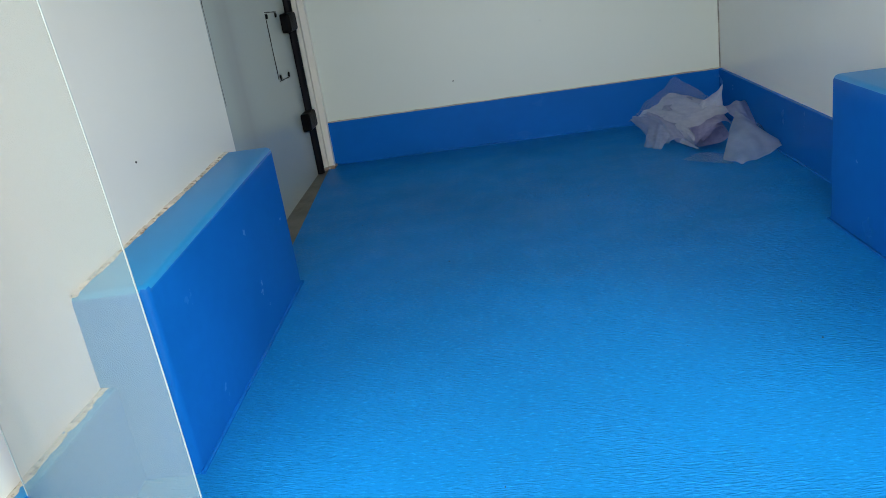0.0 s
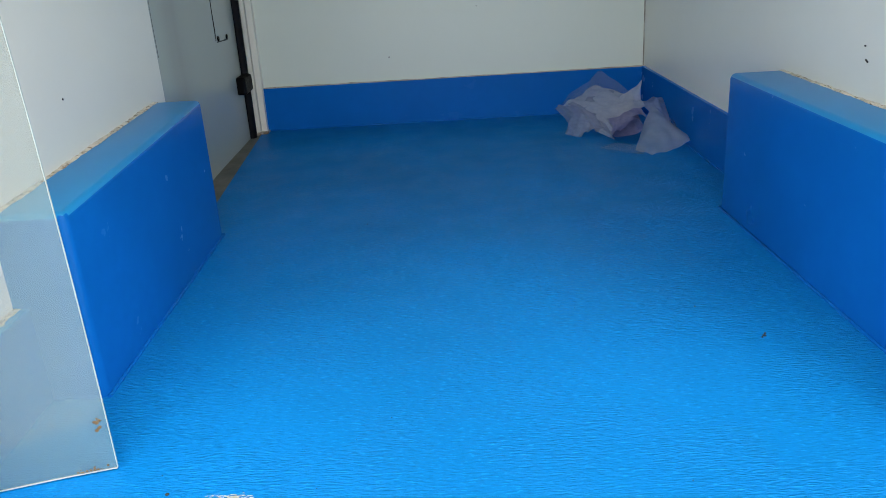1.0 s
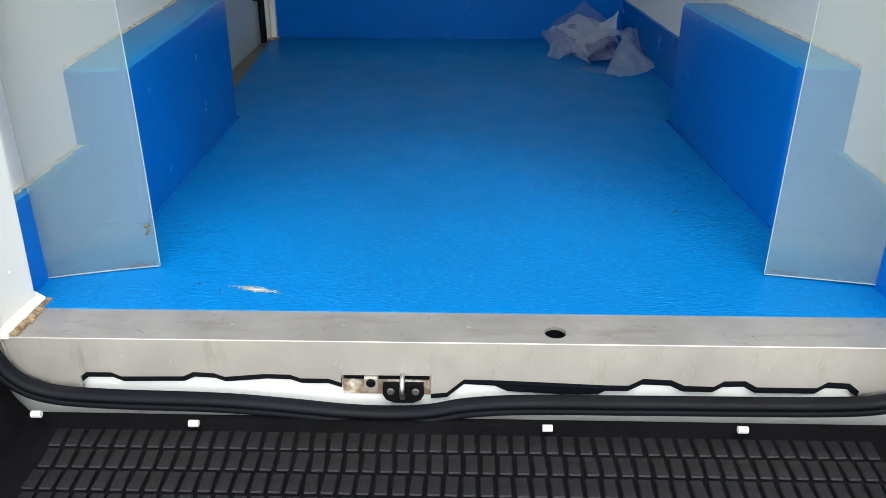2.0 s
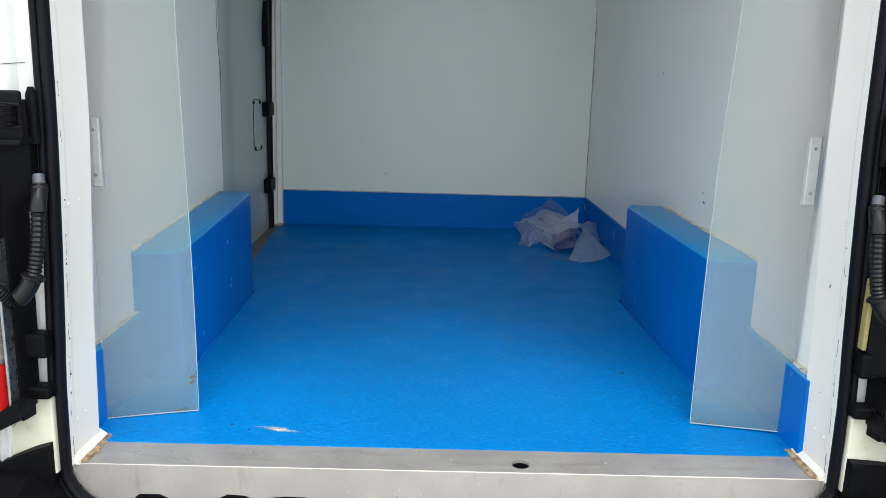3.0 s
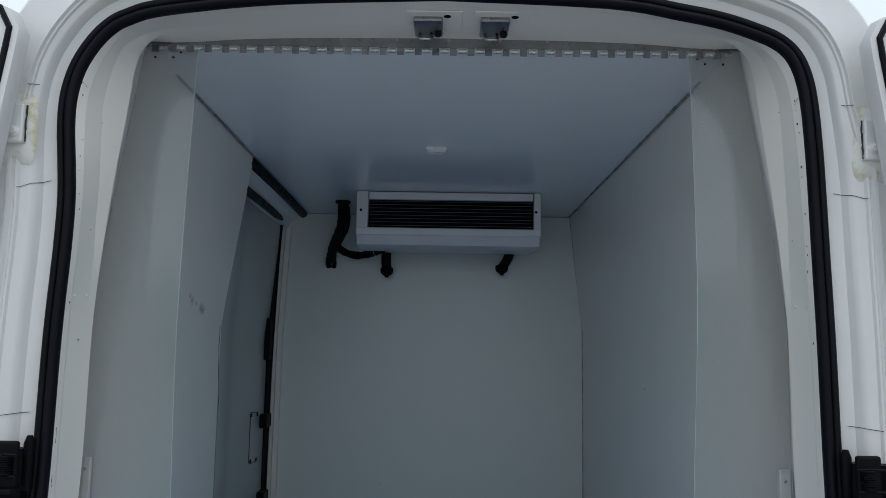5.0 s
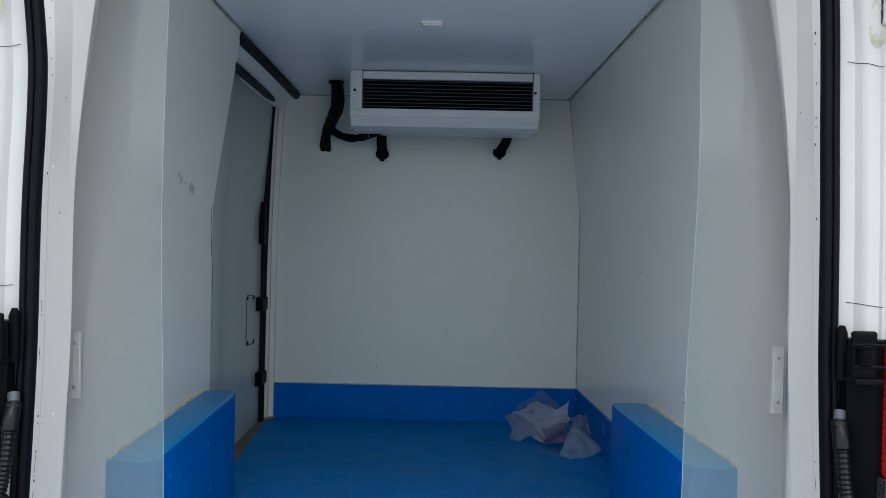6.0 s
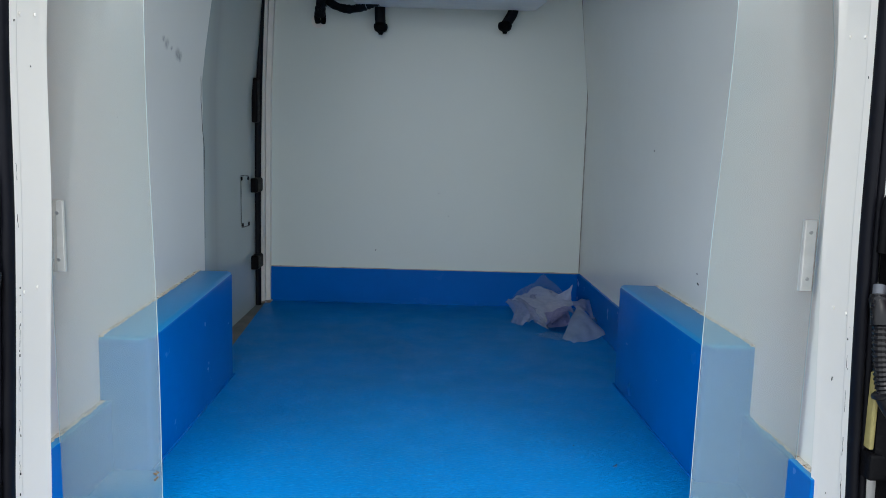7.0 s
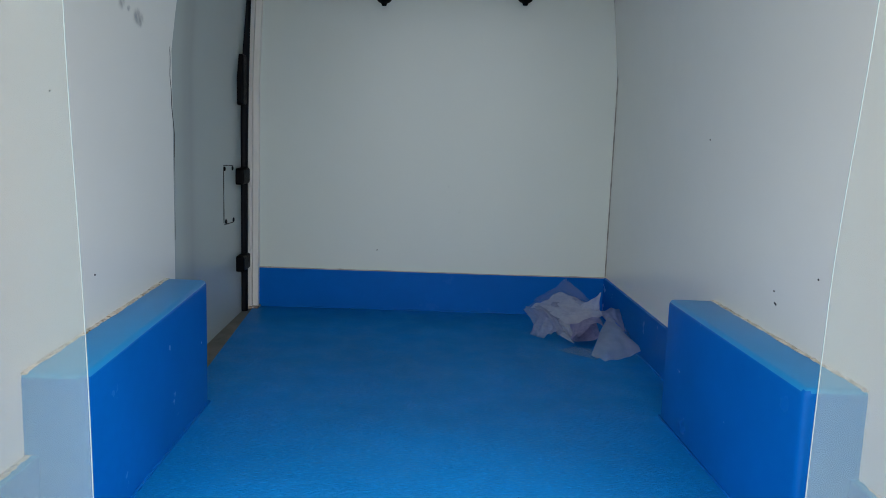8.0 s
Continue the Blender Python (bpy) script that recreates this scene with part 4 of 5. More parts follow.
    part("sealant_edge", put(bm, leaf), hinge_stain, hinge, "yellowed sealant round the hinge", 60)
    jag = random.Random(5 + s)
    line = [(gx + jag.uniform(-0.0010, 0.0010), -0.064, float(z)) for z in np.linspace(z1 - 0.002, z0 + 0.003, 15)]
    part("gap", put(add_tube(bmesh.new(), line, 0.0017, 6, ripple=lambda i: jag.uniform(0.6, 1.2)), leaf), pencil, hinge, "dark ragged gap beside the hinge leaf")
    bm = bmesh.new()
    add_disc(bm, (gx + 0.019, -0.072, z0 + 0.023), (0, -1, 0), 0.0115, 0.003, 18)
    add_disc(bm, (gx + 0.019, -0.075, z0 + 0.023), (0, -1, 0), 0.0075, 0.003, 14)
    part("bolt", put(bm, leaf), white_paint, hinge, smooth=30)

    stations, edge = [], []
    for z in np.linspace(-0.10, 1.66, 45):
        x = 0.905 if z < 0.8 else 0.905 - 0.083 * ((z - 0.8) / 0.7) ** 1.2
        if z > 1.52:
            x += 0.35 * ((z - 1.52) / 0.14) ** 3
        stations.append([(x, -0.085, z), (x - 0.006, -0.105, z), (x, -0.128, z), (x + 0.03, -0.134, z), (1.60, -0.26, z), (1.60, -0.20, z)])
        edge.append((x + 0.016, -0.133, z))
    part("leaf_panel", put(add_loft(bmesh.new(), stations), leaf), white_paint, leaf, smooth=35)
    part("edge_gasket", put(add_tube(bmesh.new(), edge, 0.006, 6), leaf), rubber, leaf, "thin black rubber edge")
    part("screw", put(add_disc(bmesh.new(), (0.868, -0.136, 1.46), (0, -1, 0), 0.007, 0.004, 10), leaf), steel, leaf)


corner(1)
corner(-1)

# ---- strip curtain ----
bright_steel = mat("bright_steel", (0.62, 0.62, 0.61), 0.30, metal=0.85, vary=0.06, scale=20)
dull_steel = mat("dull_steel", (0.30, 0.30, 0.31), 0.34, metal=0.8, vary=0.1, scale=20)
rail = thing("curtain_rail", "toothed steel hanging rail for a strip curtain", "curtain rail", at=(0, 0.2, 1.65))
rinv = Matrix.Translation(-rail.location)
bm = box(-0.70, 0.69, 0.192, 0.196, 1.6335, 1.662, 0.001, 1)
bmesh.ops.transform(bm, matrix=rinv, verts=bm.verts)
for i in range(33):
    add_box(bm, -0.6815 + i * 0.0408 + 0.0015, -0.6625 + i * 0.0408 - 0.0015, 0.1925 - 0.2, 0.1955 - 0.2, 1.6165 - 1.65, 1.6325 - 1.65)
part("bar", bm, dull_steel, rail)
tooth = None
for i in range(34):
    x = -0.692 + i * 0.0408
    if tooth is None:
        bm = bmesh.new()
        curl = [(0.1945, 1.637)] + [(0.1890 + 0.0055 * math.cos(a), 1.6245 - 0.0055 * math.sin(a)) for a in np.linspace(0.0, 4.4, 12)]
        for y0, z0, y1, z1 in [a + b for a, b in zip(curl, curl[1:])]:
            add_loft(bm, [[(-0.0100, y0, z0), (0.0100, y0, z0)], [(-0.0100, y1, z1), (0.0100, y1, z1)]], False, False)
        bmesh.ops.remove_doubles(bm, verts=bm.verts, dist=1e-5)
        bmesh.ops.solidify(bm, geom=bm.faces[:], thickness=0.0012)
        bmesh.ops.transform(bm, matrix=rinv, verts=bm.verts)
        ob = part("hook", bm, bright_steel, rail, "curled bright steel hook", 50)
        tooth = ob.data
    else:
        ob = new("hook", tooth)
        ob.parent = rail
    ob.location.x = x
screws(rail, [(x, -0.008, 0.002) for x in (-0.55, -0.37, -0.24, -0.11, 0.01, 0.13, 0.24, 0.36, 0.5)], (0, -1, 0), 0.0035, 0.0015, alu_clean, "rivet")


def strip(label, inner, outer, seed):
    """One hanging plastic strip; inner, outer: plan places of its long edges."""
    ob = thing("curtain_strip", label, "curtain strip", "curtain strips", at=((inner[0] + outer[0]) / 2, 0.24, 0.008))
    s = 1 if inner[0] > 0 else -1
    rg = random.Random(seed)
    ph = rg.uniform(0, 6)
    bm = bmesh.new()
    nu, nz = 14, 48
    faces = []
    for k in range(nz + 1):
        z = 0.004 + (1.632 - 0.004) * k / nz
        up = max(0.0, (z - 1.0) / 0.632)
        ox = outer[0] - s * 0.088 * up ** 1.1
        top = max(0.0, (z - 1.35) / 0.28)
        row = []
        for i in range(nu + 1):
            t = i / nu
            lean = 0.013 * math.exp(-((z - 0.95) / (0.60 if s > 0 else 0.45)) ** 2)
            x = inner[0] + (ox - inner[0]) * t + s * lean * (1 - t)
            flat = max(0.0, min(1.0, (z - 0.55) / 0.6))
            y = outer[1] + (inner[1] - outer[1]) * (1 - t) * (1 - 0.85 * flat * flat * (3 - 2 * flat))
            if s < 0:
                x *= 1 + (y - inner[1] - (outer[1] - inner[1]) * t) / 1.75
            y -= (0.012 * up + 0.006 * up * math.sin(2 * z + ph)) * math.sin(math.pi * t) * (1 - 0.75 * top)
            y += 0.005 * math.sin(3.1 * z + ph + 2 * t)
            y = y * (1 - top) + (0.199 + 0.008 * (1 - t)) * top
            row.append((x, y, z + 0.002 * t * (1 + s) * (1 - up)))
        faces.append(row)
    front = [[bm.verts.new(p) for p in row] for row in faces]
    rear = [[bm.verts.new((x, y + 0.002, z)) for x, y, z in row] for row in faces]
    for a, b in ((front, 0), (rear, 1)):
        for r0, r1 in zip(a, a[1:]):
            for i in range(nu):
                bm.faces.new((r0[i], r0[i + 1], r1[i + 1], r1[i]) if not b else (r0[i], r1[i], r1[i + 1], r0[i + 1]))
    for k in range(nz):
        for i in (0, nu):
            bm.faces.new((front[k][i], rear[k][i], rear[k + 1][i], front[k + 1][i]))
    for k in (0, nz):
        for i in range(nu):
            bm.faces.new((front[k][i], front[k][i + 1], rear[k][i + 1], rear[k][i]))
    bmesh.ops.transform(bm, matrix=Matrix.Translation(-ob.location), verts=bm.verts)
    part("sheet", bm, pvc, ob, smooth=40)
    bm = bmesh.new()
    for i, w in ((0, -s), (nu, s)):
        add_loft(bm, [[(row[i][0] + w * 0.0002, row[i][1] - 0.0006, row[i][2]), (row[i][0] + w * 0.0011, row[i][1] - 0.0002, row[i][2]), (row[i][0] + w * 0.0011, row[i][1] + 0.0020, row[i][2]), (row[i][0] + w * 0.0002, row[i][1] + 0.0020, row[i][2])] for row in faces])
    add_loft(bm, [[(x, y - 0.0006, z - 0.0018), (x, y + 0.0024, z - 0.0018), (x, y + 0.0024, z - 0.0002), (x, y - 0.0006, z - 0.0002)] for x, y, z in faces[0]])
    bmesh.ops.transform(bm, matrix=Matrix.Translation(-ob.location), verts=bm.verts)
    part("cut_edge", bm, lit_edge, ob, "cut edge of the sheet, paled for the light it catches", 40)
    for x, z in ((0.601, 1.612), (0.618, 1.600), (0.660, 1.600)):
        screws(ob, [Vector((s * x, 0.197, z)) - ob.location], (0, -1, 0), 0.0026, 0.002, black_metal)
    bm = bmesh.new()
    for k in range(26):
        x, z = inner[0] + (outer[0] - inner[0]) * rg.uniform(0.03, 0.26), 0.012 + abs(rg.gauss(0, 0.004))
        y = inner[1] + (outer[1] - inner[1]) * (x - inner[0]) / (outer[0] - inner[0]) - 0.006
        r = rg.uniform(0.0006, 0.0020)
        if k > 17:
            x, z = inner[0] + (outer[0] - inner[0]) * rg.uniform(0.01, 0.07), 0.095 + rg.gauss(0, 0.010)
            y, r = inner[1] - 0.0085, rg.uniform(0.0014, 0.0034)
            if s > 0:
                continue
        add_disc(bm, (x, y, z), (0, -1, 0), r, 0.001, 6)
    bmesh.ops.transform(bm, matrix=Matrix.Translation(-ob.location), verts=bm.verts)
    tagged(part("grime", bm, brown_dirt, ob, "brown grime along the lower edge"), kind="stuff")
    return ob


strip("milky translucent plastic curtain strip hanging to the floor", (-0.580, 0.252), (-0.772, 0.198), 1)
strip("milky translucent plastic curtain strip with a clean lower edge", (0.582, 0.256), (0.786, 0.200), 2)


clamp_alu = mat("dull_aluminium", (0.60, 0.60, 0.59), 0.42, metal=0.4, vary=0.05, scale=20)


def clamp(s):
    ob = thing("strip_clamp", "flat aluminium bar clamping a curtain strip", "clamp bar", "clamp bars", at=(s * 0.765 + 0.006, 0.198, 0.614))
    part("bar", box(-0.011, 0.011, -0.002, 0.003, -0.073, 0.073, 0.001, 1), clamp_alu, ob)
    part("flange", box(-s * 0.012 - 0.001, -s * 0.012 + 0.001, -0.001, 0.012, -0.073, 0.073), clamp_alu, ob)
    screws(ob, [(0, -0.002, z) for z in (-0.048, 0.048)], (0, -1, 0), 0.004, 0.002, steel)
    return ob


clamp(-1)
clamp(1)

# ---- latches on the header ----
for x in (-0.034, 0.112):
    ob = thing("roof_latch", "dark steel striker plate on the white header", "latch plate", "latch plates", at=(x, 0.10, 1.655))
    part("backing_plate", box(-0.045, 0.075, -0.07, 0.030, -0.003, 0.0, 0.001, 1), white_jamb, ob)
    part("plate", box(-0.032, 0.032, -0.045, 0.048, -0.014, -0.002, 0.004), dull_steel, ob, smooth=40)
    part("loop", add_tube(bmesh.new(), curved([(-0.020, 0.03, -0.013), (-0.019, 0.012, -0.030), (-0.006, 0.006, -0.034), (0.006, 0.012, -0.030), (0.008, 0.03, -0.013)], 5), 0.0042, 8), steel, ob, smooth=60)
    part("stud", add_disc(bmesh.new(), (0.021, 0.012, -0.014), (0, 0, -1), 0.008, 0.012), black_metal, ob, smooth=50)
    part("hole", add_disc(bmesh.new(), (0.042, -0.045, -0.003), (0, 0, -1), 0.008, 0.001), dark_void, ob)

# the rear frame stands a little off the lining's middle
REAR = ("van_body", "door_gasket", "sill_plate", "door_striker", "bumper", "lamp_backing", "tail_lamp", "door_check", "cable_hose", "rear_door", "curtain_rail", "roof_latch")
for ob in scene.objects:
    if ob.parent is None and ob.name.split(".")[0] in REAR:
        ob.location += Vector((0.013, 0, -0.004))
plate.rotation_euler.y = -0.0023          # the sill has sunk a little at one end
plate.location.z -= 0.0016

# ---- evaporator under the ceiling ----
UX0, UX1, UY = -0.386, 0.432, 1.945
UZ = ceiling_z(UY) - 0.002
unit = thing("evaporator_unit", "white slimline refrigeration evaporator under the ceiling", "evaporator", at=(0.024, 2.2, UZ))
uinv = Matrix.Translation(-unit.location)


def unit_part(name, bm, material, label="", smooth=0):
    bmesh.ops.transform(bm, matrix=uinv, verts=bm.verts)
    return part(name, bm, material, unit, label, smooth)


GX0, GX1, GZ0, GZ1 = UX0 + 0.055, UX1 - 0.033, UZ - 0.160, UZ - 0.036
bm = bmesh.new()
section = [(UY + 0.010, GZ0 - 0.012), (UY + 0.004, GZ0 - 0.034), (UY + 0.026, UZ - 0.236), (UY + 0.07, UZ - 0.243), (2.46, UZ - 0.215), (2.46, UZ - 0.002), (2.40, UZ - 0.002), (2.40, UZ - 0.17), (UY + 0.05, GZ0 - 0.020)]
add_loft(bm, [[(x, y, z) for y, z in section] for x in (UX0 + 0.003, UX1 - 0.003)])
unit_part("housing", bm, unit_white, smooth=30)
unit_part("drip_tray_lip", box(UX0, UX1, UY - 0.004, UY + 0.02, GZ0 - 0.036, GZ0 - 0.003, 0.004), unit_white)
unit_part("top_rail", box(GX0, GX1, UY - 0.002, UY + 0.02, GZ1, UZ - 0.003, 0.002), unit_white)
for x0, x1 in ((UX0, GX0 - 0.004), (GX1 + 0.004, UX1)):
    cheek = unit_part("end_cheek", box(x0, x1, UY - 0.004, 2.46, GZ0 - 0.004, UZ, 0.003), unit_white)
    screws(cheek, [Vector(((x0 + x1) / 2 - 0.006, UY - 0.004, (GZ0 + GZ1) / 2 + 0.012)) - unit.location], (0, -1, 0), 0.006, 0.003, black_metal)
unit_part("coil_cavity", box(UX0 + 0.01, UX1 - 0.01, UY + 0.045, UY + 0.06, GZ0 - 0.01, UZ - 0.001), dark_void, "dark coil behind the louvres")
for k in range(8):
    z = GZ0 + 0.008 + k * 0.0155
    bm = add_loft(bmesh.new(), [[(x, UY + 0.004, z - 0.0014), (x, UY + 0.014, z + 0.0004), (x, UY + 0.014, z + 0.0014), (x, UY + 0.004, z + 0.0006)] for x in (GX0, GX1)])
    unit_part("louvre", bm, fin_grey)

drains = thing("drain_hoses", "black drain hoses hanging below the evaporator", "drain hose", at=(0, 2.45, 1.35))
for pts in ([(-0.289, 2.45, 1.45), (-0.289, 2.455, 1.38), (-0.285, 2.46, 1.325)], [(0.336, 2.45, 1.45), (0.325, 2.455, 1.40), (0.293, 2.46, 1.345)]):
    p = [Vector(q) - drains.location for q in curved(pts, 5)]
    hose = part("hose", add_tube(bmesh.new(), p, 0.027, 12, flat=0.8), rubber, drains, smooth=50)
    end = p[-1]
    part("valve", add_tube(bmesh.new(), curved([end + Vector(v) for v in ((0, 0, 0.012), (0.0, -0.004, -0.008), (0, -0.004, -0.024), (0, -0.002, -0.034))], 4), 0.030, 12, ripple=lambda i: (1.05, 1.1, 1.12, 1.1, 1.05, 1.0, 0.9, 0.75, 0.5, 0.4, 0.35, 0.35, 0.3)[i]), black_plastic, hose, "black rubber drain valve", 50)

pipes = thing("refrigerant_pipes", "black insulated refrigerant pipes taped together beside the evaporator", "pipes", at=(-0.5, 2.35, 1.45))


def pipe_part(name, pts, r, material, label="", steps=8, ripple=None):
    p = [Vector(q) - pipes.location for q in curved(pts, steps)]
    return part(name, add_tube(bmesh.new(), p, r, 12, ripple=ripple), material, pipes, label, 50)


rg = random.Random(8)
pipe_part("flange", [(-0.482, 2.20, 1.634), (-0.482, 2.20, 1.620)], 0.036, rubber)
pipe_part("riser", [(-0.484, 2.20, 1.63), (-0.486, 2.23, 1.575), (-0.498, 2.28, 1.52), (-0.532, 2.36, 1.465), (-0.556, 2.42, 1.425), (-0.572, 2.47, 1.375)], 0.024, rubber, ripple=lambda i: rg.uniform(0.92, 1.08))
pipe_part("riser", [(-0.468, 2.21, 1.625), (-0.464, 2.25, 1.575), (-0.470, 2.28, 1.52), (-0.500, 2.34, 1.475), (-0.535, 2.40, 1.435)], 0.013, rubber, ripple=lambda i: rg.uniform(0.9, 1.1))
pipe_part("branch", [(-0.545, 2.42, 1.45), (-0.517, 2.40, 1.425), (-0.480, 2.385, 1.403), (-0.42, 2.37, 1.390), (-0.350, 2.35, 1.402), (-0.29, 2.34, 1.425)], 0.019, rubber, ripple=lambda i: rg.uniform(0.90, 1.12))
for q in ((-0.385, 2.360, 1.394), (-0.362, 2.353, 1.399), (-0.340, 2.348, 1.405)):
    pipe_part("clip", [(q[0] - 0.004, q[1], q[2]), (q[0] + 0.004, q[1] - 0.001, q[2] + 0.001)], 0.0178, steel, "bright pipe clip", 1)
pipe_part("tail", [(-0.572, 2.46, 1.40), (-0.585, 2.48, 1.37), (-0.583, 2.50, 1.345)], 0.014, black_plastic)
pipe_part("tail", [(-0.556, 2.46, 1.40), (-0.556, 2.49, 1.365), (-0.560, 2.51, 1.345)], 0.012, black_plastic)
pipe_part("wall_rosette", [(-0.590, 2.539, 1.352), (-0.590, 2.530, 1.352)], 0.030, white_jamb, "pale sealed wall passage")
for _ in range(16):
    a = Vector((-0.552 + rg.uniform(-.028, .02), 2.43 + rg.uniform(-.02, .0), 1.425 + rg.uniform(-.05, .06)))
    pipe_part("cable_tie", [a, a + Vector((rg.uniform(-.03, .015), -0.02, rg.uniform(-.02, .02)))], 0.003, rubber, steps=2)

# ceiling marker lamp
lamp_white = mat("white_lamp_plastic", (0.88, 0.88, 0.86), 0.3, vary=0.01, scale=8)
lamp = thing("ceiling_lamp", "small white oblong ceiling lamp, switched off", "ceiling lamp", at=(-0.020, 1.20, ceiling_z(1.20)))
part("housing", box(-0.037, 0.037, -0.030, 0.030, -0.012, 0.001, 0.004), lamp_white, lamp)
part("diffuser", box(-0.030, 0.030, -0.022, 0.022, -0.017, -0.011, 0.002), lamp_white, lamp)

# grey smudge on the left lining
def smudge_material():
    """A soft grey rub mark that fades out towards its edge."""
    m = bpy.data.materials.new("grey_smudge")
    m.use_nodes = True
    n, l = m.node_tree.nodes, m.node_tree.links
    tc = n.new("ShaderNodeTexCoord")
    ball = n.new("ShaderNodeVectorMath")
    ball.operation = "LENGTH"
    l.new(tc.outputs["Object"], ball.inputs[0])
    fade = n.new("ShaderNodeMapRange")
    fade.interpolation_type = "SMOOTHSTEP"
    fade.inputs["From Min"].default_value, fade.inputs["From Max"].default_value = 0.003, 0.021
    fade.inputs["To Min"].default_value, fade.inputs["To Max"].default_value = 0.40, 0.0
    l.new(ball.outputs["Value"], fade.inputs["Value"])
    grain = n.new("ShaderNodeTexNoise")
    grain.inputs["Scale"].default_value, grain.inputs["Detail"].default_value = 70, 4
    l.new(tc.outputs["Object"], grain.inputs["Vector"])
    cut = n.new("ShaderNodeMapRange")
    cut.inputs["From Min"].default_value, cut.inputs["From Max"].default_value = 0.22, 0.62
    l.new(grain.outputs["Fac"], cut.inputs["Value"])
    both = n.new("ShaderNodeMath")
    both.operation = "MULTIPLY"
    l.new(fade.outputs["Result"], both.inputs[0])
    l.new(cut.outputs["Result"], both.inputs[1])
    b = n["Principled BSDF"]
    b.inputs["Base Color"].default_value, b.inputs["Roughness"].default_value = (0.22, 0.24, 0.24, 1), 0.6
    l.new(both.outputs["Value"], b.inputs["Alpha"])
    return m


smudge = thing("smudge", "faint grey smudge rubbed on the side lining", "smudge", at=(LEFT, 1.07, 1.06))
rub = smudge_material()
for y, z, r in ((0.0, 0.0, 0.030), (0.028, -0.008, 0.026), (-0.10, 0.018, 0.026), (-0.055, 0.010, 0.014), (-0.13, 0.03, 0.016)):
    k = max(0.0, 1.06 + z - KINK - 0.05)
    q = max(0.0, min(1.0, (1.06 + z - KINK + 0.05) / 0.10))
    bm = bmesh.new()
    bm.faces.new([bm.verts.new((0.0, r * math.cos(a), r * math.sin(a))) for a in np.linspace(0, 2 * math.pi, 16, endpoint=False)])
    ob = part("rub_mark", bm, rub, smudge)
    ob.location = (0.012 * q + 0.16 * k + 0.0022, y, z)
    ob.rotation_euler = (0, radians(7), 0)
    ob.scale = (1, r / 0.024 + 0.2, r / 0.024)


# ---- crumpled gauze in the far corner ----
def sheet(bm, corners, seed, bulge=0.0, pleats=2.0, depth=0.006, crumple=0.006):
    """A thin four-cornered piece of cloth with soft pleats and crumples; bulge lifts its middle."""
    a, b, c, d = [Vector(p) for p in corners]
    face = (b - a).cross(d - a)
    face = face.normalized() if face.length > 1e-6 else Vector((0, 0, 1))
    off = Vector((seed * 3.1, seed * 1.7, seed * 0.9))
    nu = nv = 22
    grid = []
    for i in range(nu + 1):
        row = []
        for j in range(nv + 1):
            u, v = i / nu, j / nv
            p = a.lerp(b, u).lerp(d.lerp(c, u), v)
            soft = math.sin(math.pi * u) * math.sin(math.pi * v)
            wave = math.sin(2 * math.pi * pleats * u + 2.5 * v + seed) + 0.35 * math.sin(2 * math.pi * pleats * 2.6 * u + 1.2 * v + 2 * seed) + 0.3 * math.sin(2 * math.pi * pleats * 1.3 * v + 3 * u + seed)
            p = p + face * wave * depth + noise.noise_vector(p * 14 + off) * crumple + noise.noise_vector(p * 34 + off) * crumple * 0.4
            p.z += bulge * soft
            p.z, p.y, p.x = max(p.z, 0.003 + 0.0004 * seed), min(p.y, BACK - 0.016), min(p.x, right_x(p.y) - 0.016)
            row.append(bm.verts.new(p))
        grid.append(row)
    for r0, r1 in zip(grid, grid[1:]):
        for j in range(nv):
            bm.faces.new((r0[j], r0[j + 1], r1[j + 1], r1[j]))


cloth = thing("gauze_bundle", "crumpled lilac-white gauze bundle on the blue floor", "cloth", at=(0.52, 2.1, 0))
cinv = Matrix.Translation(-cloth.location)
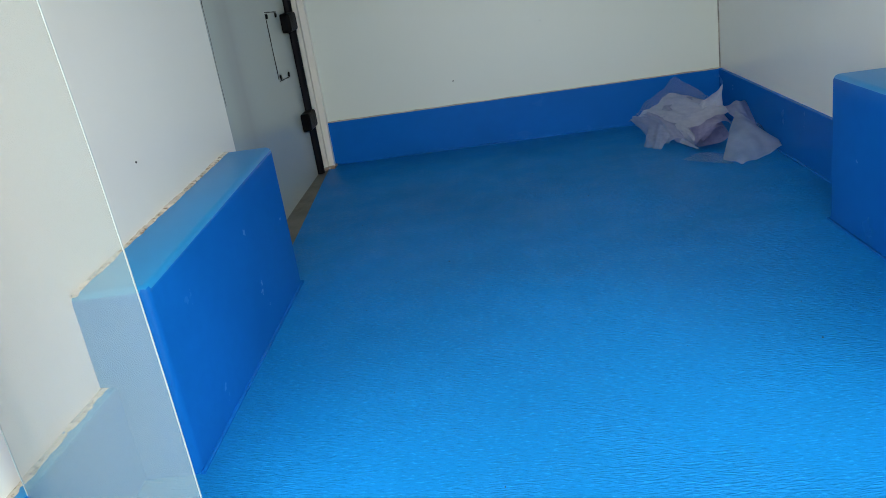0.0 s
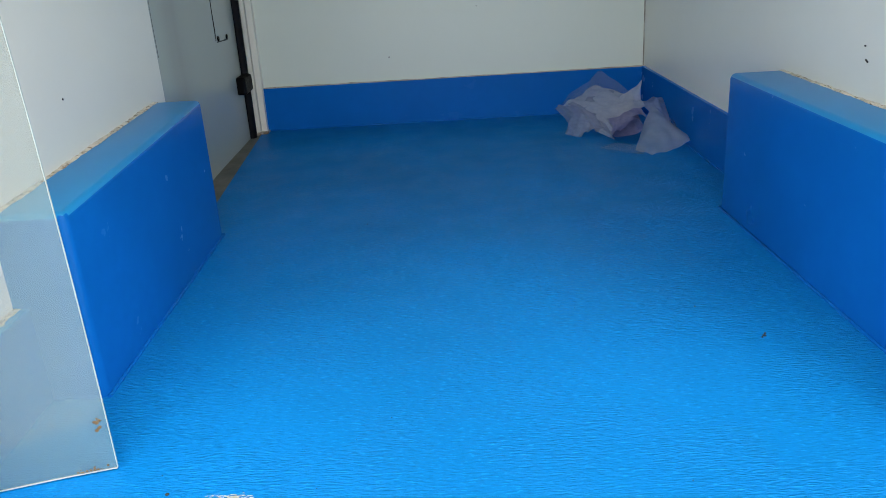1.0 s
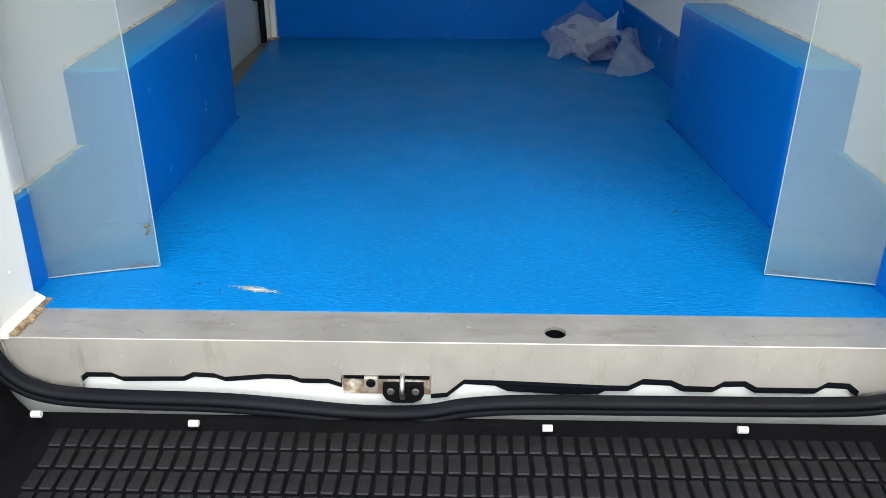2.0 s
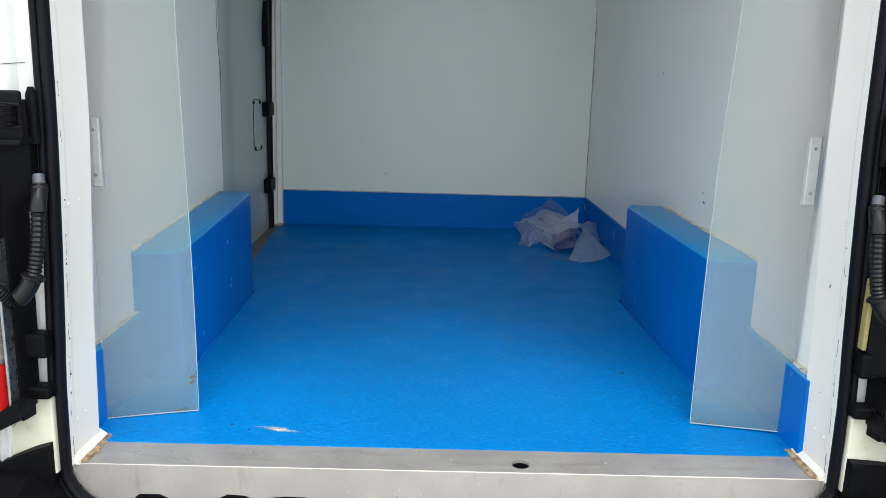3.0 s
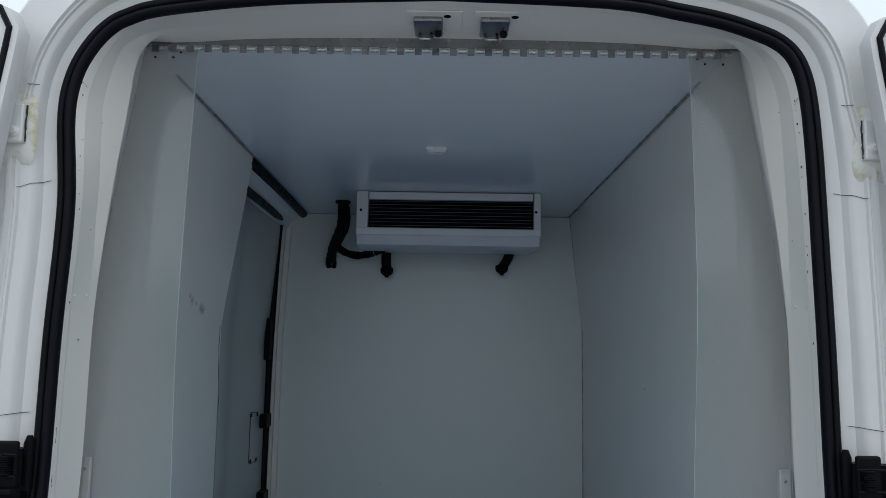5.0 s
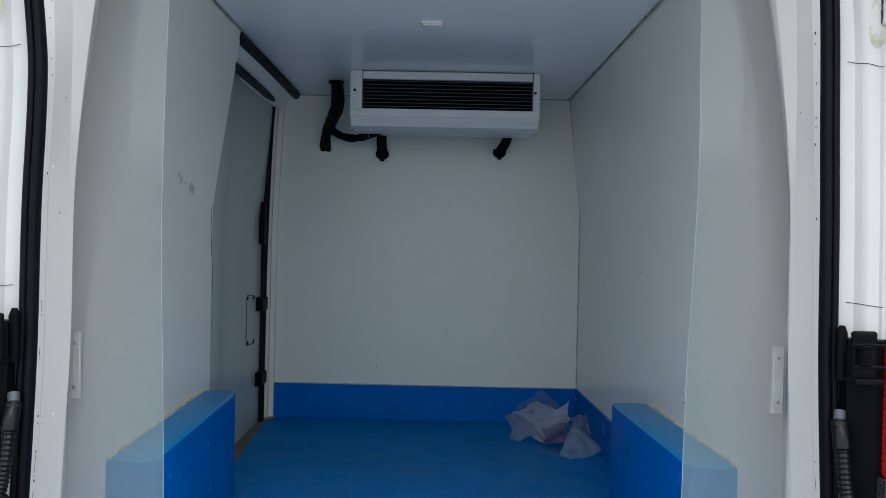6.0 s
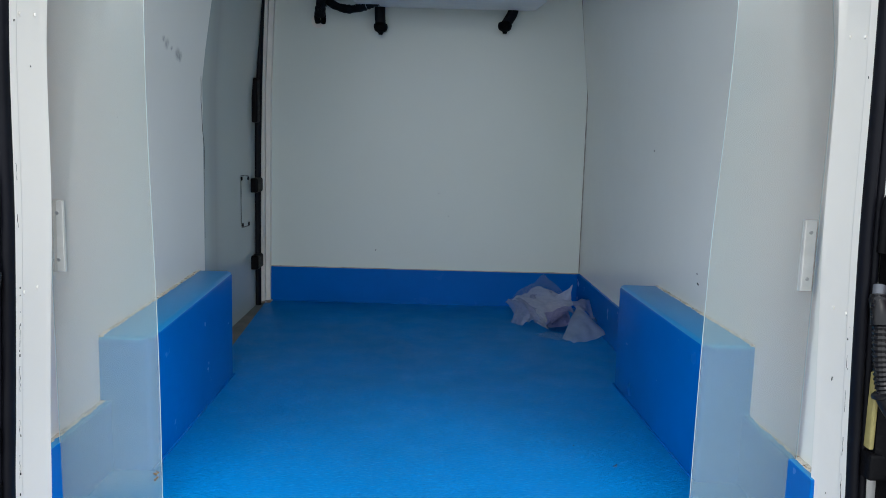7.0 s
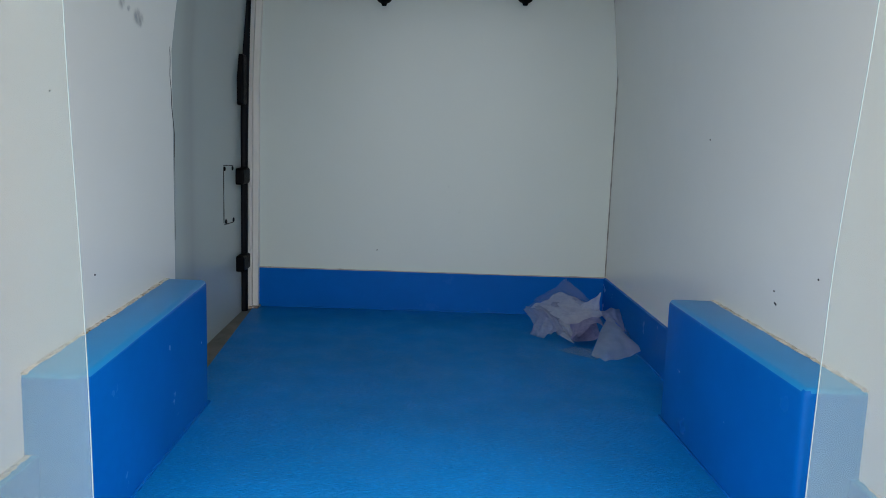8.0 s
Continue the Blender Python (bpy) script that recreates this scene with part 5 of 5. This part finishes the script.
folds = [
    ([(0.335, 2.420, 0.048), (0.530, 2.490, 0.172), (0.610, 2.300, 0.118), (0.430, 2.240, 0.050)], 1, 0.006, 1.5, 0.005, thin_gauze),
    ([(0.338, 2.400, 0.055), (0.420, 2.310, 0.090), (0.500, 2.080, 0.050), (0.392, 2.170, 0.004)], 2, 0.020, 2.0, 0.007, shaded_lilac_gauze),
    ([(0.365, 2.370, 0.066), (0.505, 2.400, 0.135), (0.612, 2.210, 0.118), (0.500, 2.130, 0.088)], 3, 0.010, 1.6, 0.006, gauze),
    ([(0.548, 2.190, 0.118), (0.616, 2.152, 0.184), (0.612, 2.150, 0.112), (0.545, 2.120, 0.100)], 4, 0.0, 1.0, 0.003, gauze),
    ([(0.626, 2.040, 0.124), (0.538, 1.880, 0.006), (0.578, 1.800, 0.004), (0.733, 1.895, 0.022)], 5, 0.030, 1.1, 0.007, pale_gauze),
    ([(0.600, 2.180, 0.108), (0.735, 2.220, 0.112), (0.730, 2.120, 0.034), (0.650, 2.060, 0.085)], 6, 0.012, 1.4, 0.007, shaded_lilac_gauze),
    ([(0.690, 2.090, 0.055), (0.738, 2.060, 0.048), (0.726, 1.960, 0.006), (0.660, 1.980, 0.035)], 7, 0.010, 1.6, 0.006, thin_gauze),
    ([(0.345, 2.150, 0.004), (0.390, 2.095, 0.004), (0.448, 2.160, 0.056), (0.392, 2.280, 0.060)], 8, 0.006, 1.2, 0.005, shaded_lilac_gauze),
    ([(0.425, 1.930, 0.003), (0.500, 2.000, 0.005), (0.590, 1.920, 0.006), (0.552, 1.815, 0.003)], 9, 0.0, 1.0, 0.001, thin_gauze),
    ([(0.420, 2.250, 0.072), (0.610, 2.150, 0.118), (0.612, 2.060, 0.116), (0.486, 2.080, 0.074)], 10, 0.014, 1.3, 0.005, gauze),
    ([(0.440, 2.200, 0.020), (0.470, 2.170, 0.078), (0.492, 2.050, 0.060), (0.500, 2.030, 0.004)], 11, 0.010, 1.5, 0.006, gauze),
    ([(0.400, 2.330, 0.080), (0.560, 2.300, 0.130), (0.600, 2.120, 0.050), (0.450, 2.120, 0.020)], 12, 0.010, 2.2, 0.008, shaded_lilac_gauze),
]
for corners, seed, bulge, pleats, depth, weave in folds:
    bm = bmesh.new()
    sheet(bm, corners, seed, bulge, pleats, depth, 0.001 if seed == 9 else 0.0035)
    bmesh.ops.transform(bm, matrix=cinv, verts=bm.verts)
    part("fold", bm, weave, cloth, smooth=75)
roll = []
for k in range(13):
    t = k / 12
    c = Vector((0.552 - 0.006 * t, 2.22 - 0.225 * t, 0.054))
    ring = []
    for q in range(60):
        a = 12.0 * q / 59
        r = 0.050 - 0.0026 * a + 0.004 * math.sin(3 * a + 4 * t)
        ring.append(Vector((c.x + 1.30 * r * math.cos(a), c.y + 0.012 * math.sin(2 * a), max(0.004, c.z + 0.74 * r * math.sin(a) + 0.42 * r * math.cos(a)))))
    roll.append(ring)
bm = add_loft(bmesh.new(), roll, False, False)
bmesh.ops.transform(bm, matrix=cinv, verts=bm.verts)
part("roll", bm, roll_gauze, cloth, "loosely rolled lilac middle", 75)

# ---- chips, screws and specks ----
rg = random.Random(15)
bm = bmesh.new()
for s in (-1, 1):
    for k in range(20):
        z = rg.choice((rg.uniform(0.12, 0.55), rg.uniform(0.9, 1.5)))
        i = min(range(len(arch_a)), key=lambda q: abs(arch_a[q].z - z) + (0 if arch_a[q].x * s > 0.4 else 9))
        p = arch_a[i].lerp(arch_b[i], rg.choice((0.10, 0.12, 0.14, 0.55)) + rg.uniform(-0.02, 0.02)) - out_a[i] * 0.0006
        p.z = z
        add_tube(bm, [p, p + Vector((0.0, rg.uniform(-0.0006, 0.0006), rg.uniform(0.001, 0.005)))], rg.uniform(0.0005, 0.0013), 5)
crack_runs = []
for s, k, z0, z1 in ((-1, 0.13, 0.02, 0.50), (1, 0.15, 0.02, 0.47), (-1, 0.10, 0.66, 0.78)):
    run = []
    for z in np.arange(z0, z1, 0.006):
        i = min(range(len(arch_a)), key=lambda q: abs(arch_a[q].z - z) + (0 if arch_a[q].x * s > 0.4 else 9))
        j = min(len(arch_a) - 1, max(0, i + (1 if (arch_a[i].z < z) == (s > 0) else -1)))
        f = 0 if abs(arch_a[j].z - arch_a[i].z) < 1e-6 else (z - arch_a[i].z) / (arch_a[j].z - arch_a[i].z)
        p = arch_a[i].lerp(arch_a[j], f).lerp(arch_b[i].lerp(arch_b[j], f), k + rg.uniform(-0.012, 0.012)) - out_a[i] * 0.0002
        run.append(Vector((p.x, p.y, z)))
    crack_runs.append(run)
for s, z, k1 in ((-1, 1.470, 0.24), (1, 1.452, 0.16)):
    i = min(range(len(arch_a)), key=lambda q: abs(arch_a[q].z - z) + (0 if arch_a[q].x * s > 0.4 else 9))
    crack_runs.append([arch_a[i].lerp(arch_b[i], k) - out_a[i] * 0.0003 + Vector((0, 0, -0.035 * (k - 0.02) + 0.003 * math.sin(30 * k))) for k in np.linspace(0.02, k1, 9)])
for run in [r[i:i + rg.randint(5, 12)] for r in crack_runs for i in range(0, len(r) - 3, 14)]:
    van_part("paint_crack", add_tube(bmesh.new(), run, 0.0005, 5, ripple=lambda i: rg.choice((0.3, 0.5, 0.9, 1.2))), pencil, "thin broken crack in the jamb paint")
tagged(van_part("paint_chips", bm, pencil, "small dark chips in the jamb paint"), kind="stuff")
for s in (-1, 1):
    for z, ks in ((0.53, (0.25, 0.62)), (1.02, (0.30, 0.70)), (0.10, (0.30, 0.6))):
        i = min(range(len(arch_a)), key=lambda q: abs(arch_a[q].z - z) + (0 if arch_a[q].x * s > 0.4 else 9))
        for k in ks:
            p = arch_a[i].lerp(arch_b[i], k)
            van_part("screw", add_disc(bmesh.new(), p, -out_a[i], 0.0036, 0.002, 8), white_jamb)

specks = tagged(part("floor_specks", bmesh.new(), pencil), "dark specks and crumbs scattered on the blue floor", "crumbs", kind="stuff")
bm = bmesh.new()
for x, y, r in ((0.488, 0.566, 0.0035), (0.492, 0.574, 0.0022), (0.482, 0.560, 0.002), (-0.485, 0.19, 0.003), (-0.44, 0.165, 0.002), (0.40, 0.70, 0.002), (-0.30, 1.3, 0.002), (0.1, 1.7, 0.002)):
    add_disc(bm, (x, y, 0.0), (0, 0, 1), r, 0.0015, 7)
for _ in range(40):
    add_disc(bm, (rg.uniform(-0.6, 0.6), rg.uniform(0.15, 2.4), 0.0), (0, 0, 1), rg.uniform(0.0006, 0.0014), 0.001, 6)
bm.to_mesh(specks.data)
bm.free()
marks = thing("wall_marks", "small dark scuffs on the off-white linings", "scuff mark", at=(0, 1.7, 0.5))
for p, d in (((right_x(0.90) - 0.001, 0.90, 0.455), (0, 0.004, 0)), ((right_x(0.885) - 0.001, 0.885, 0.425), (0, 0.010, 0.004)), ((-0.30, BACK - 0.001, 0.262), (0.002, 0, 0.006)),
             ((0.005, BACK - 0.001, 0.55), (0.001, 0, 0.003)), ((0.055, BACK - 0.001, 0.44), (0.001, 0, 0.002)), ((LEFT + 0.001, 0.62, 0.86), (0, 0.002, 0.001)), ((LEFT + 0.001, 0.80, 0.46), (0, 0.002, 0.002)),
             ((right_x(1.4) - 0.001, 1.40, 0.80), (0, 0.002, 0.003)), ((right_x(0.7) - 0.001, 0.70, 0.52), (0, 0.002, 0.003))):
    a = Vector(p) - marks.location
    part("scuff", add_tube(bmesh.new(), [a, a + Vector(d)], 0.0018, 6), pencil, marks)
